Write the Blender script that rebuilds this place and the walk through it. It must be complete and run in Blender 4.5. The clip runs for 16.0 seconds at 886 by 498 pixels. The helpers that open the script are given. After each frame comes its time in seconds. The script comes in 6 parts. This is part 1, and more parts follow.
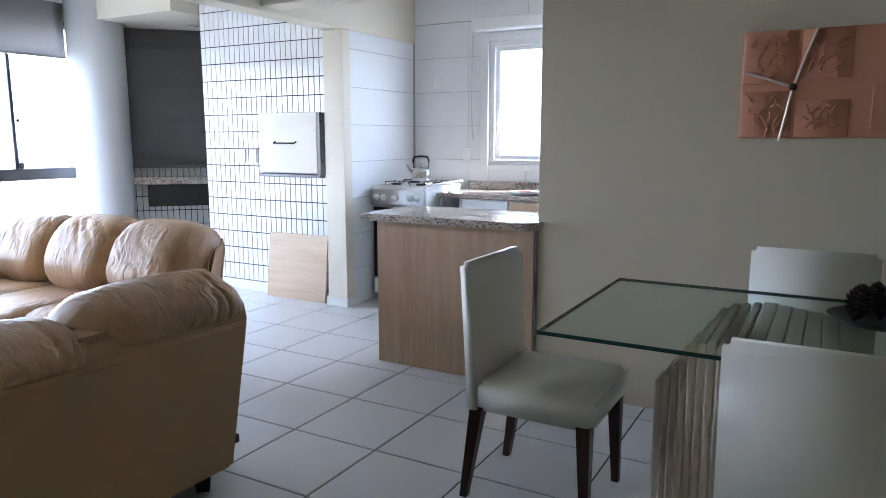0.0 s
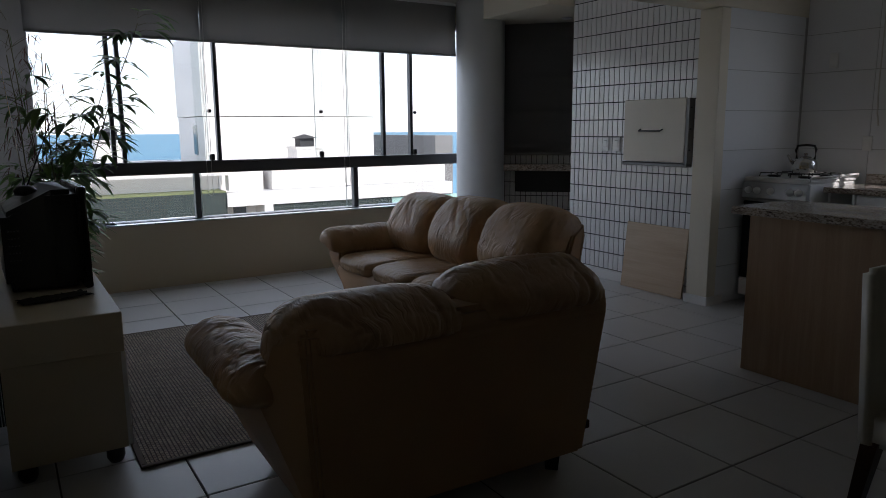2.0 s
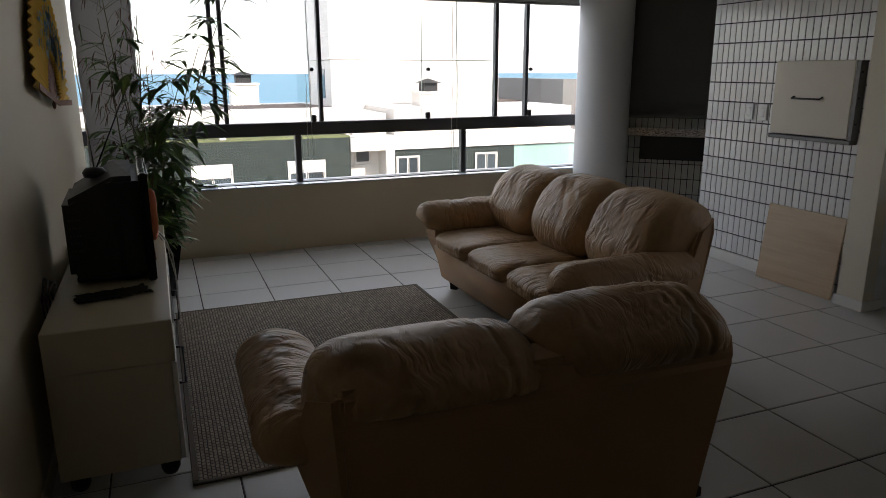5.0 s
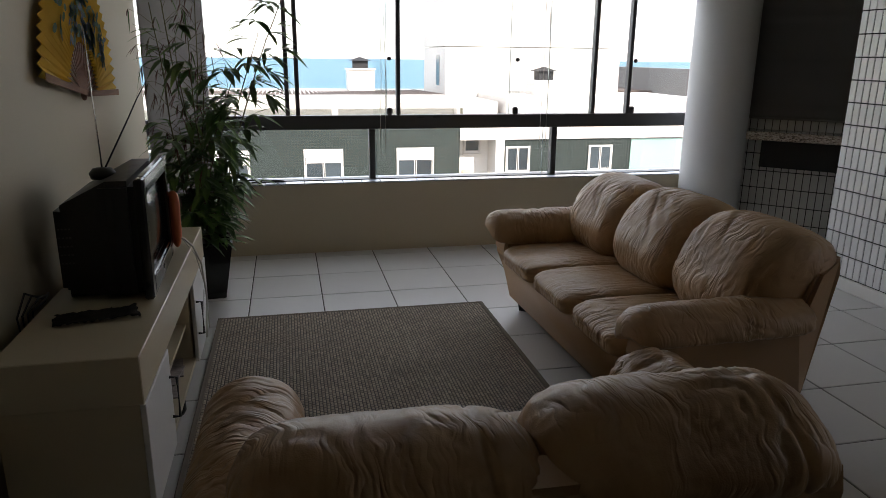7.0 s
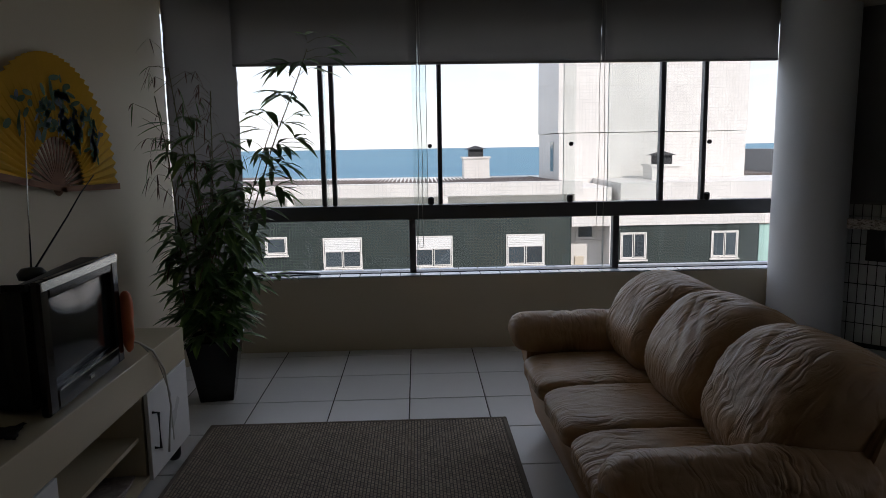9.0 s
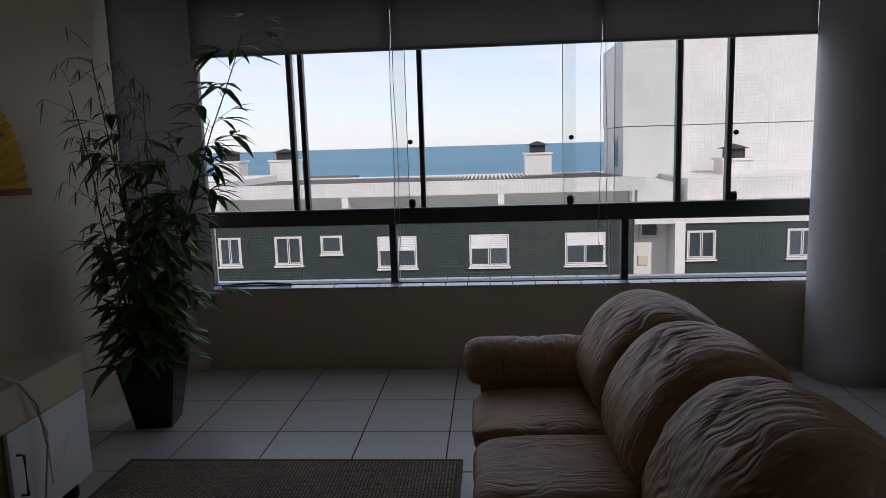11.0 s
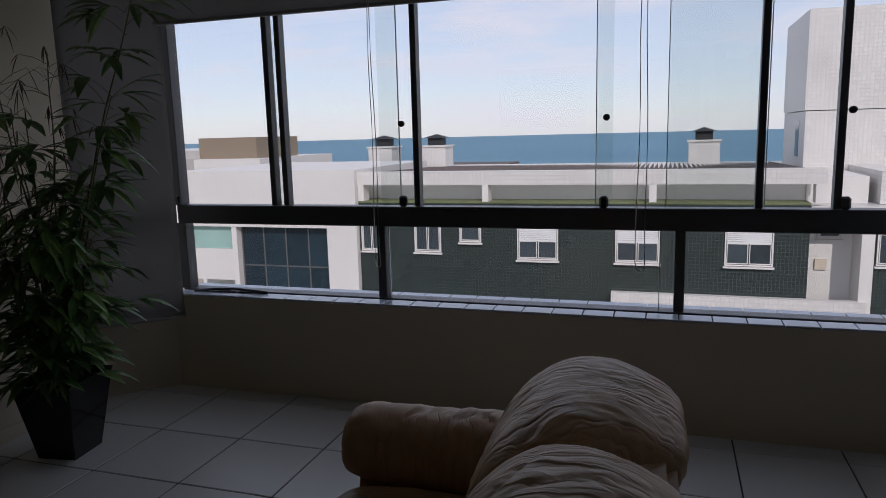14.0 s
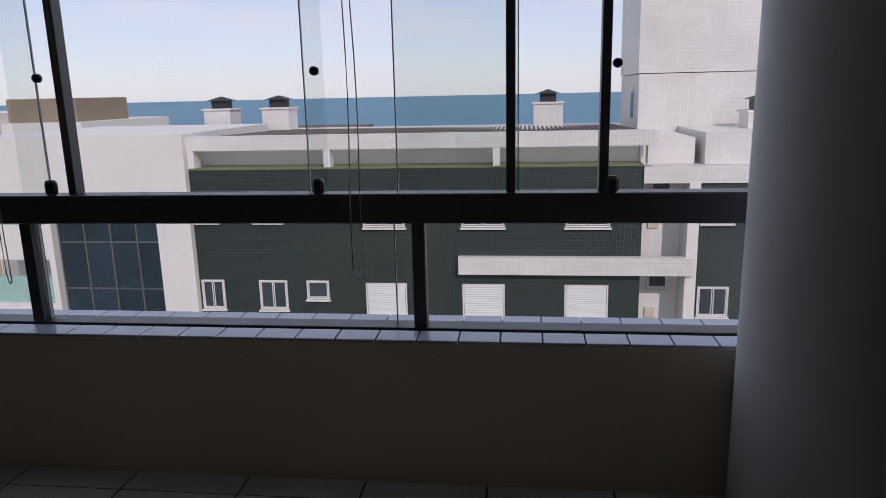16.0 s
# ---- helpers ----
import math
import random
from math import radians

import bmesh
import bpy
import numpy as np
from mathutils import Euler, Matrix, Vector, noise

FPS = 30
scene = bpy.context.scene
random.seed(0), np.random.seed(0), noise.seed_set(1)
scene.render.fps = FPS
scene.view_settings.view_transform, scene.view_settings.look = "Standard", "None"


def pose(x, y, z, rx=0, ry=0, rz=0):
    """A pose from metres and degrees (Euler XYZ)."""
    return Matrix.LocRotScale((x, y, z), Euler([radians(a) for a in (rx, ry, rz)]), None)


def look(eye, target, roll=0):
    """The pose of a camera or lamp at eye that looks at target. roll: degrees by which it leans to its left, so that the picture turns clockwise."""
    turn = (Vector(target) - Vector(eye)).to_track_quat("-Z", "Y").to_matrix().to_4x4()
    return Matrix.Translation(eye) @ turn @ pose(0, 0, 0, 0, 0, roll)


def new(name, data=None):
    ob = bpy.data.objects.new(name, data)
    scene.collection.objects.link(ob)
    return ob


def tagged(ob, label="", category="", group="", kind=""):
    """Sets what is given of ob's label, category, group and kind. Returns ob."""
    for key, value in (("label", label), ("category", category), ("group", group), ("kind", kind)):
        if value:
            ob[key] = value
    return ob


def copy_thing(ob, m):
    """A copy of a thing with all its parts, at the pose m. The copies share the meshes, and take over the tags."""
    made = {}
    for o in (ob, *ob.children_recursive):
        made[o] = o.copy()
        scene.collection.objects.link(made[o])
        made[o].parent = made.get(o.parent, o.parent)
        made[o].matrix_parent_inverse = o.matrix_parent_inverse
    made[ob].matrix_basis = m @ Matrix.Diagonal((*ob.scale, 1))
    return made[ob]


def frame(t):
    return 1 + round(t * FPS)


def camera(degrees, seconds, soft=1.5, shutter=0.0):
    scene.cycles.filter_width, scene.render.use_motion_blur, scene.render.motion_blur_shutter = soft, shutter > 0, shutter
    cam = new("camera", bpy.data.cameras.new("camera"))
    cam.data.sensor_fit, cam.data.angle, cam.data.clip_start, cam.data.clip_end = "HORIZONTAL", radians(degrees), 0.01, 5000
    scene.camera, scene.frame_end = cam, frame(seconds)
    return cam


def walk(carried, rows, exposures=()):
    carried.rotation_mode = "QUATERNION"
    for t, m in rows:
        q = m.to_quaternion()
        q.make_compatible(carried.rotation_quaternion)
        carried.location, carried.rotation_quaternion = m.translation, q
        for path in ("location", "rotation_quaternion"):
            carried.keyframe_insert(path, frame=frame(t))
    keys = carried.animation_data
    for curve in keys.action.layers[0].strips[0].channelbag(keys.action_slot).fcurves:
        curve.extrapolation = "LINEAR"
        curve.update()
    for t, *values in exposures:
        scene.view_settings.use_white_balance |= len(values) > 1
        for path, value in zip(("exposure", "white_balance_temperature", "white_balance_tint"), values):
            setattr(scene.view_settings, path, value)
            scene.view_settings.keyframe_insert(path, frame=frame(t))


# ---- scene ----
cam = camera(64.8, 16.0, soft=0.8)
PATH = [
    (0, (-0.992, 0.121, 1.347), (-1.957, 1.844, 1.032), 0.0),
    (0.5, (-1.017, 0.142, 1.35), (-2.208, 1.715, 1.018), -0.2),
    (1, (-1.042, 0.165, 1.342), (-2.437, 1.552, 0.981), -0.6),
    (1.5, (-1.059, 0.161, 1.344), (-2.586, 1.402, 0.986), -0.4),
    (2, (-1.075, 0.126, 1.329), (-2.741, 1.179, 0.99), -0.4),
    (2.5, (-1.079, 0.133, 1.327), (-2.83, 1.037, 0.988), 0.0),
    (3, (-1.029, 0.183, 1.346), (-2.817, 1.005, 0.989), 0.1),
    (5.5, (-1.557, 0.585, 1.513), (-3.359, 1.24, 0.944), 0.2),
    (6, (-1.661, 0.683, 1.522), (-3.482, 1.24, 0.91), 0.6),
    (6.5, (-1.839, 0.785, 1.528), (-3.672, 1.332, 0.945), 1.0),
    (7, (-1.878, 0.944, 1.52), (-3.76, 1.363, 0.988), 0.6),
    (7.5, (-1.887, 1.178, 1.522), (-3.822, 1.382, 1.059), 1.8),
    (8, (-1.969, 1.358, 1.508), (-3.937, 1.462, 1.167), 0.0),
    (8.5, (-2.135, 1.489, 1.5), (-4.104, 1.548, 1.157), -0.5),
    (9, (-2.268, 1.645, 1.504), (-4.245, 1.714, 1.21), -0.9),
    (11.5, (-3.008, 2.429, 1.467), (-4.964, 2.202, 1.117), -1.8),
    (12, (-3.196, 2.589, 1.45), (-5.135, 2.286, 1.063), -1.7),
    (12.5, (-3.432, 2.697, 1.47), (-5.382, 2.381, 1.16), -0.5),
    (13, (-3.596, 2.84, 1.47), (-5.545, 2.466, 1.221), -1.3),
    (13.5, (-3.775, 2.992, 1.466), (-5.682, 2.463, 1.175), -1.5),
    (14, (-4.002, 3.077, 1.44), (-5.879, 2.468, 1.116), -1.5),
    (14.5, (-4.226, 3.152, 1.455), (-6.101, 2.538, 1.125), -1.4),
    (15, (-4.45, 3.298, 1.443), (-6.288, 2.584, 1.106), -2.9),
    (15.5, (-4.631, 3.443, 1.451), (-6.425, 2.639, 1.083), -2.6),
    (16, (-5.013, 3.524, 1.416), (-6.95, 3.292, 0.979), -1.3),
]
walk(cam, [(t, look(eye, target, roll)) for t, eye, target, roll in PATH],
     exposures=[(0, 4.35, 5450, 17), (0.5, 3.55, 5500, 17), (1, 2.4, 5700, 17), (1.5, 1.42, 5900, 17), (2, 0.92, 6100, 17),
                (3, 0.87, 6300, 17), (5.5, 1.42, 6900, 17), (6, 1.48, 6900, 17), (6.5, 1.6, 6900, 17), (7, 1.55, 6900, 17),
                (7.5, 0.95, 6800, 17), (8, 0.8, 6600, 17), (9, 0.5, 6400, 18), (11.5, 0.0, 6250, 21), (12.5, -0.2, 6200, 22),
                (14.5, -0.2, 6170, 23), (16, -0.2, 6170, 25)])

# ---------------------------------------------------------------- world, sun
SUN_DIR = Vector((0.74, 0.38, 0.56)).normalized()
world = bpy.data.worlds.new("sky")
scene.world = world
world.use_nodes = True
wn, wl = world.node_tree.nodes, world.node_tree.links
wn.clear()
w_sky = wn.new("ShaderNodeTexSky")
w_sky.sky_type = "NISHITA"
w_sky.sun_disc = False
w_sky.sun_elevation = math.asin(SUN_DIR.z)
w_sky.sun_rotation = math.atan2(SUN_DIR.x, SUN_DIR.y)
w_sky.altitude, w_sky.air_density, w_sky.dust_density, w_sky.ozone_density = 10, 1.0, 0.25, 2.0
w_co = wn.new("ShaderNodeTexCoord")
w_map = wn.new("ShaderNodeMapping")
w_map.inputs["Scale"].default_value = (1.0, 1.0, 5.0)
w_noise = wn.new("ShaderNodeTexNoise")
w_noise.inputs["Scale"].default_value = 4.5
w_noise.inputs["Detail"].default_value = 7
w_noise.inputs["Roughness"].default_value = 0.62
w_ramp = wn.new("ShaderNodeValToRGB")
w_ramp.color_ramp.elements[0].position, w_ramp.color_ramp.elements[1].position = 0.47, 0.70
w_mix = wn.new("ShaderNodeMix")
w_mix.data_type = "RGBA"
w_mix.inputs["B"].default_value = (6.6, 6.5, 6.7, 1)
w_scale = wn.new("ShaderNodeMath")
w_scale.operation = "MULTIPLY"
w_scale.inputs[1].default_value = 0.85
w_veil = wn.new("ShaderNodeMix")
w_veil.data_type = "RGBA"
w_veil.inputs["Factor"].default_value = 0.68
w_veil.inputs["B"].default_value = (5.5, 5.8, 6.3, 1)
w_bg = wn.new("ShaderNodeBackground")
w_bg.inputs["Strength"].default_value = 0.15
w_out = wn.new("ShaderNodeOutputWorld")
wl.new(w_co.outputs["Generated"], w_map.inputs["Vector"])
wl.new(w_map.outputs["Vector"], w_noise.inputs["Vector"])
wl.new(w_noise.outputs["Fac"], w_ramp.inputs["Fac"])
wl.new(w_ramp.outputs["Color"], w_scale.inputs[0])
wl.new(w_scale.outputs[0], w_mix.inputs["Factor"])
wl.new(w_sky.outputs["Color"], w_veil.inputs["A"])
wl.new(w_veil.outputs["Result"], w_mix.inputs["A"])
wl.new(w_mix.outputs["Result"], w_bg.inputs["Color"])
wl.new(w_bg.outputs["Background"], w_out.inputs["Surface"])

sun = new("sun", bpy.data.lights.new("sun", "SUN"))
sun.data.energy, sun.data.angle, sun.data.color = 2.5, radians(0.5), (1.0, 0.93, 0.84)
sun.matrix_world = look(SUN_DIR * 50, (0, 0, 0))


def window_light(name, eye, target, wide, high, watts):
    """Lamp in a window's opening, standing in for the light of sky and sunlit fronts outside."""
    ob = new(name, bpy.data.lights.new(name, "AREA"))
    ob.data.shape, ob.data.size, ob.data.size_y, ob.data.energy, ob.data.color = "RECTANGLE", wide, high, watts, (0.80, 0.90, 1.0)
    ob.matrix_world = look(eye, target)
    return ob


window_light("daylight_long_window", (-7.62, 2.35, 1.32), (0, 2.35, 1.32), 4.0, 1.5, 2.6)
window_light("daylight_kitchen_window", (-3.05, 5.76, 1.63), (-3.05, 0, 1.63), 0.95, 0.9, 1.05)


# ---------------------------------------------------------------- materials
def nodes_of(m):
    m.use_nodes = True
    nt = m.node_tree
    nt.nodes.clear()
    return nt.nodes, nt.links


def mat(name, color, rough=0.5, metal=0.0, var=0.06, scale=3.0, fine=60.0, bump=0.15, rand=0.0, spec=0.5,
        stretch=(1, 1, 1), coat=0.0, rough_var=0.1, bump_dist=0.002):
    """Painted or plain surface: cloudy and fine variation of colour and gloss, fine relief, variation from piece to piece."""
    m = bpy.data.materials.new(name)
    n, l = nodes_of(m)
    co = n.new("ShaderNodeTexCoord")
    info = n.new("ShaderNodeObjectInfo")
    shift = n.new("ShaderNodeVectorMath")
    shift.operation = "MULTIPLY_ADD"
    shift.inputs[1].default_value = stretch
    comb = n.new("ShaderNodeCombineXYZ")
    mul = n.new("ShaderNodeMath")
    mul.operation = "MULTIPLY"
    mul.inputs[1].default_value = 37.0
    l.new(info.outputs["Random"], mul.inputs[0])
    for k in range(3):
        l.new(mul.outputs[0], comb.inputs[k])
    l.new(co.outputs["Object"], shift.inputs[0])
    l.new(comb.outputs[0], shift.inputs[2])
    n1, n2 = n.new("ShaderNodeTexNoise"), n.new("ShaderNodeTexNoise")
    n1.inputs["Scale"].default_value, n2.inputs["Scale"].default_value = scale, fine
    n1.inputs["Detail"].default_value, n2.inputs["Detail"].default_value = 4, 3
    l.new(shift.outputs[0], n1.inputs["Vector"])
    l.new(shift.outputs[0], n2.inputs["Vector"])
    a = n.new("ShaderNodeMath")
    a.operation = "MULTIPLY_ADD"
    a.inputs[1].default_value, a.inputs[2].default_value = var * 3, 1 - var * 1.5 - var * 0.75 - rand * 0.5
    l.new(n1.outputs["Fac"], a.inputs[0])
    b = n.new("ShaderNodeMath")
    b.operation = "MULTIPLY_ADD"
    b.inputs[1].default_value = var * 1.5
    l.new(n2.outputs["Fac"], b.inputs[0])
    l.new(a.outputs[0], b.inputs[2])
    c = n.new("ShaderNodeMath")
    c.operation = "MULTIPLY_ADD"
    c.inputs[1].default_value = rand
    l.new(info.outputs["Random"], c.inputs[0])
    l.new(b.outputs[0], c.inputs[2])
    hsv = n.new("ShaderNodeHueSaturation")
    hsv.inputs["Color"].default_value = (*color, 1)
    l.new(c.outputs[0], hsv.inputs["Value"])
    p = n.new("ShaderNodeBsdfPrincipled")
    l.new(hsv.outputs["Color"], p.inputs["Base Color"])
    r = n.new("ShaderNodeMath")
    r.operation = "MULTIPLY_ADD"
    r.inputs[1].default_value, r.inputs[2].default_value = rough_var * 2, max(0.02, rough - rough_var)
    l.new(n1.outputs["Fac"], r.inputs[0])
    l.new(r.outputs[0], p.inputs["Roughness"])
    p.inputs["Metallic"].default_value = metal
    p.inputs["Specular IOR Level"].default_value = spec
    p.inputs["Coat Weight"].default_value = coat
    if bump:
        bp = n.new("ShaderNodeBump")
        bp.inputs["Strength"].default_value, bp.inputs["Distance"].default_value = bump, bump_dist
        l.new(n2.outputs["Fac"], bp.inputs["Height"])
        l.new(bp.outputs["Normal"], p.inputs["Normal"])
    out = n.new("ShaderNodeOutputMaterial")
    l.new(p.outputs[0], out.inputs["Surface"])
    return m


def glass_mat(name, tint=(0.96, 0.98, 0.97), gloss=0.05):
    """Thin clear pane: light passes straight on, with a faint mirror image."""
    m = bpy.data.materials.new(name)
    n, l = nodes_of(m)
    t, g, mix, out = n.new("ShaderNodeBsdfTransparent"), n.new("ShaderNodeBsdfGlossy"), n.new("ShaderNodeMixShader"), n.new("ShaderNodeOutputMaterial")
    t.inputs["Color"].default_value = (*tint, 1)
    g.inputs["Roughness"].default_value = 0.02
    mix.inputs["Fac"].default_value = gloss
    l.new(t.outputs[0], mix.inputs[1])
    l.new(g.outputs[0], mix.inputs[2])
    l.new(mix.outputs[0], out.inputs["Surface"])
    return m


def granite_mat(name):
    m = bpy.data.materials.new(name)
    n, l = nodes_of(m)
    co = n.new("ShaderNodeTexCoord")
    mp = n.new("ShaderNodeMapping")
    mp.inputs["Scale"].default_value = (0.45, 1, 1)
    l.new(co.outputs["Object"], mp.inputs["Vector"])
    n1 = n.new("ShaderNodeTexNoise")
    n1.inputs["Scale"].default_value, n1.inputs["Detail"].default_value, n1.inputs["Roughness"].default_value = 120, 6, 0.7
    n2 = n.new("ShaderNodeTexNoise")
    n2.inputs["Scale"].default_value, n2.inputs["Detail"].default_value = 9, 3
    l.new(mp.outputs[0], n1.inputs["Vector"])
    l.new(mp.outputs[0], n2.inputs["Vector"])
    add = n.new("ShaderNodeMath")
    add.operation = "MULTIPLY_ADD"
    add.inputs[1].default_value = 0.3
    l.new(n2.outputs["Fac"], add.inputs[0])
    l.new(n1.outputs["Fac"], add.inputs[2])
    ramp = n.new("ShaderNodeValToRGB")
    e = ramp.color_ramp.elements
    e[0].position, e[0].color = 0.50, (0.05, 0.04, 0.035, 1)
    e[1].position, e[1].color = 0.82, (0.62, 0.56, 0.50, 1)
    k = e.new(0.60)
    k.color = (0.30, 0.24, 0.19, 1)
    k = e.new(0.66)
    k.color = (0.46, 0.40, 0.35, 1)
    l.new(add.outputs[0], ramp.inputs["Fac"])
    p = n.new("ShaderNodeBsdfPrincipled")
    p.inputs["Roughness"].default_value = 0.12
    l.new(ramp.outputs["Color"], p.inputs["Base Color"])
    out = n.new("ShaderNodeOutputMaterial")
    l.new(p.outputs[0], out.inputs["Surface"])
    return m


def wood_mat(name, dark, light, rough=0.45, along="z", scale=1.0):
    m = bpy.data.materials.new(name)
    n, l = nodes_of(m)
    co = n.new("ShaderNodeTexCoord")
    mp = n.new("ShaderNodeMapping")
    s = [14 * scale, 14 * scale, 14 * scale]
    s["xyz".index(along)] = 0.9 * scale
    mp.inputs["Scale"].default_value = s
    l.new(co.outputs["Object"], mp.inputs["Vector"])
    n1 = n.new("ShaderNodeTexNoise")
    n1.inputs["Scale"].default_value, n1.inputs["Detail"].default_value, n1.inputs["Distortion"].default_value = 1.4, 7, 0.6
    l.new(mp.outputs[0], n1.inputs["Vector"])
    n2 = n.new("ShaderNodeTexNoise")
    n2.inputs["Scale"].default_value, n2.inputs["Detail"].default_value = 9, 4
    l.new(mp.outputs[0], n2.inputs["Vector"])
    add = n.new("ShaderNodeMath")
    add.operation = "MULTIPLY_ADD"
    add.inputs[1].default_value = 0.35
    l.new(n2.outputs["Fac"], add.inputs[0])
    l.new(n1.outputs["Fac"], add.inputs[2])
    ramp = n.new("ShaderNodeValToRGB")
    e = ramp.color_ramp.elements
    e[0].position, e[0].color = 0.45, (*dark, 1)
    e[1].position, e[1].color = 0.85, (*light, 1)
    l.new(add.outputs[0], ramp.inputs["Fac"])
    p = n.new("ShaderNodeBsdfPrincipled")
    p.inputs["Roughness"].default_value = rough
    l.new(ramp.outputs["Color"], p.inputs["Base Color"])
    bp = n.new("ShaderNodeBump")
    bp.inputs["Strength"].default_value, bp.inputs["Distance"].default_value = 0.12, 0.001
    l.new(n2.outputs["Fac"], bp.inputs["Height"])
    l.new(bp.outputs["Normal"], p.inputs["Normal"])
    out = n.new("ShaderNodeOutputMaterial")
    l.new(p.outputs[0], out.inputs["Surface"])
    return m


def leather_mat(name, dark, light, stretch):
    """Soft leather; fine creases run across the direction in which stretch is large."""
    m = bpy.data.materials.new(name)
    n, l = nodes_of(m)
    co = n.new("ShaderNodeTexCoord")
    n1 = n.new("ShaderNodeTexNoise")
    n1.inputs["Scale"].default_value, n1.inputs["Detail"].default_value, n1.inputs["Roughness"].default_value = 4.5, 6, 0.6
    v = n.new("ShaderNodeTexVoronoi")
    v.inputs["Scale"].default_value = 260
    n3 = n.new("ShaderNodeTexNoise")
    n3.inputs["Scale"].default_value, n3.inputs["Detail"].default_value = 28, 5
    for k in (n1, v, n3):
        l.new(co.outputs["Object"], k.inputs["Vector"])
    ramp = n.new("ShaderNodeValToRGB")
    e = ramp.color_ramp.elements
    e[0].position, e[0].color = 0.30, (*dark, 1)
    e[1].position, e[1].color = 0.70, (*light, 1)
    l.new(n1.outputs["Fac"], ramp.inputs["Fac"])
    p = n.new("ShaderNodeBsdfPrincipled")
    p.inputs["Specular IOR Level"].default_value = 0.45
    l.new(ramp.outputs["Color"], p.inputs["Base Color"])
    r = n.new("ShaderNodeMath")
    r.operation = "MULTIPLY_ADD"
    r.inputs[1].default_value, r.inputs[2].default_value = 0.25, 0.32
    l.new(n3.outputs["Fac"], r.inputs[0])
    l.new(r.outputs[0], p.inputs["Roughness"])
    b1, b2 = n.new("ShaderNodeBump"), n.new("ShaderNodeBump")
    b1.inputs["Strength"].default_value, b1.inputs["Distance"].default_value = 0.18, 0.0012
    b2.inputs["Strength"].default_value, b2.inputs["Distance"].default_value = 0.35, 0.004
    l.new(v.outputs["Distance"], b1.inputs["Height"])
    l.new(n3.outputs["Fac"], b2.inputs["Height"])
    l.new(b1.outputs["Normal"], b2.inputs["Normal"])
    # gathered creases: ridged noise, bent a little and fading in and out
    bend = n.new("ShaderNodeTexNoise")
    bend.inputs["Scale"].default_value, bend.inputs["Detail"].default_value = 5.0, 2
    l.new(co.outputs["Object"], bend.inputs["Vector"])
    warp = n.new("ShaderNodeVectorMath")
    warp.operation = "MULTIPLY_ADD"
    warp.inputs[1].default_value = (0.16, 0.16, 0.16)
    l.new(bend.outputs["Color"], warp.inputs[0])
    l.new(co.outputs["Object"], warp.inputs[2])
    patch = n.new("ShaderNodeTexNoise")
    patch.inputs["Scale"].default_value, patch.inputs["Detail"].default_value = 6.0, 2
    l.new(co.outputs["Object"], patch.inputs["Vector"])
    span = n.new("ShaderNodeMapRange")
    span.inputs["From Min"].default_value, span.inputs["From Max"].default_value = 0.40, 0.62
    span.inputs["To Min"].default_value, span.inputs["To Max"].default_value = 0.12, 1.0
    l.new(patch.outputs["Fac"], span.inputs["Value"])
    last = b2
    for k, dist in ((1.0, 0.020), (2.1, 0.008)):
        mp = n.new("ShaderNodeMapping")
        mp.inputs["Scale"].default_value = tuple(k * c for c in stretch)
        l.new(warp.outputs["Vector"], mp.inputs["Vector"])
        nz = n.new("ShaderNodeTexNoise")
        nz.inputs["Scale"].default_value, nz.inputs["Detail"].default_value = 1.0, 1.0
        l.new(mp.outputs["Vector"], nz.inputs["Vector"])
        sub = n.new("ShaderNodeMath")
        sub.operation = "SUBTRACT"
        sub.inputs[1].default_value = 0.5
        l.new(nz.outputs["Fac"], sub.inputs[0])
        ab = n.new("ShaderNodeMath")
        ab.operation = "ABSOLUTE"
        l.new(sub.outputs[0], ab.inputs[0])
        top = n.new("ShaderNodeMath")
        top.operation = "MINIMUM"
        top.inputs[1].default_value = 0.13
        l.new(ab.outputs[0], top.inputs[0])
        mul = n.new("ShaderNodeMath")
        mul.operation = "MULTIPLY"
        l.new(top.outputs[0], mul.inputs[0])
        l.new(span.outputs[0], mul.inputs[1])
        bb = n.new("ShaderNodeBump")
        bb.inputs["Strength"].default_value, bb.inputs["Distance"].default_value = 0.65, dist * 3
        l.new(mul.outputs[0], bb.inputs["Height"])
        l.new(last.outputs["Normal"], bb.inputs["Normal"])
        last = bb
    l.new(last.outputs["Normal"], p.inputs["Normal"])
    out = n.new("ShaderNodeOutputMaterial")
    l.new(p.outputs[0], out.inputs["Surface"])
    return m


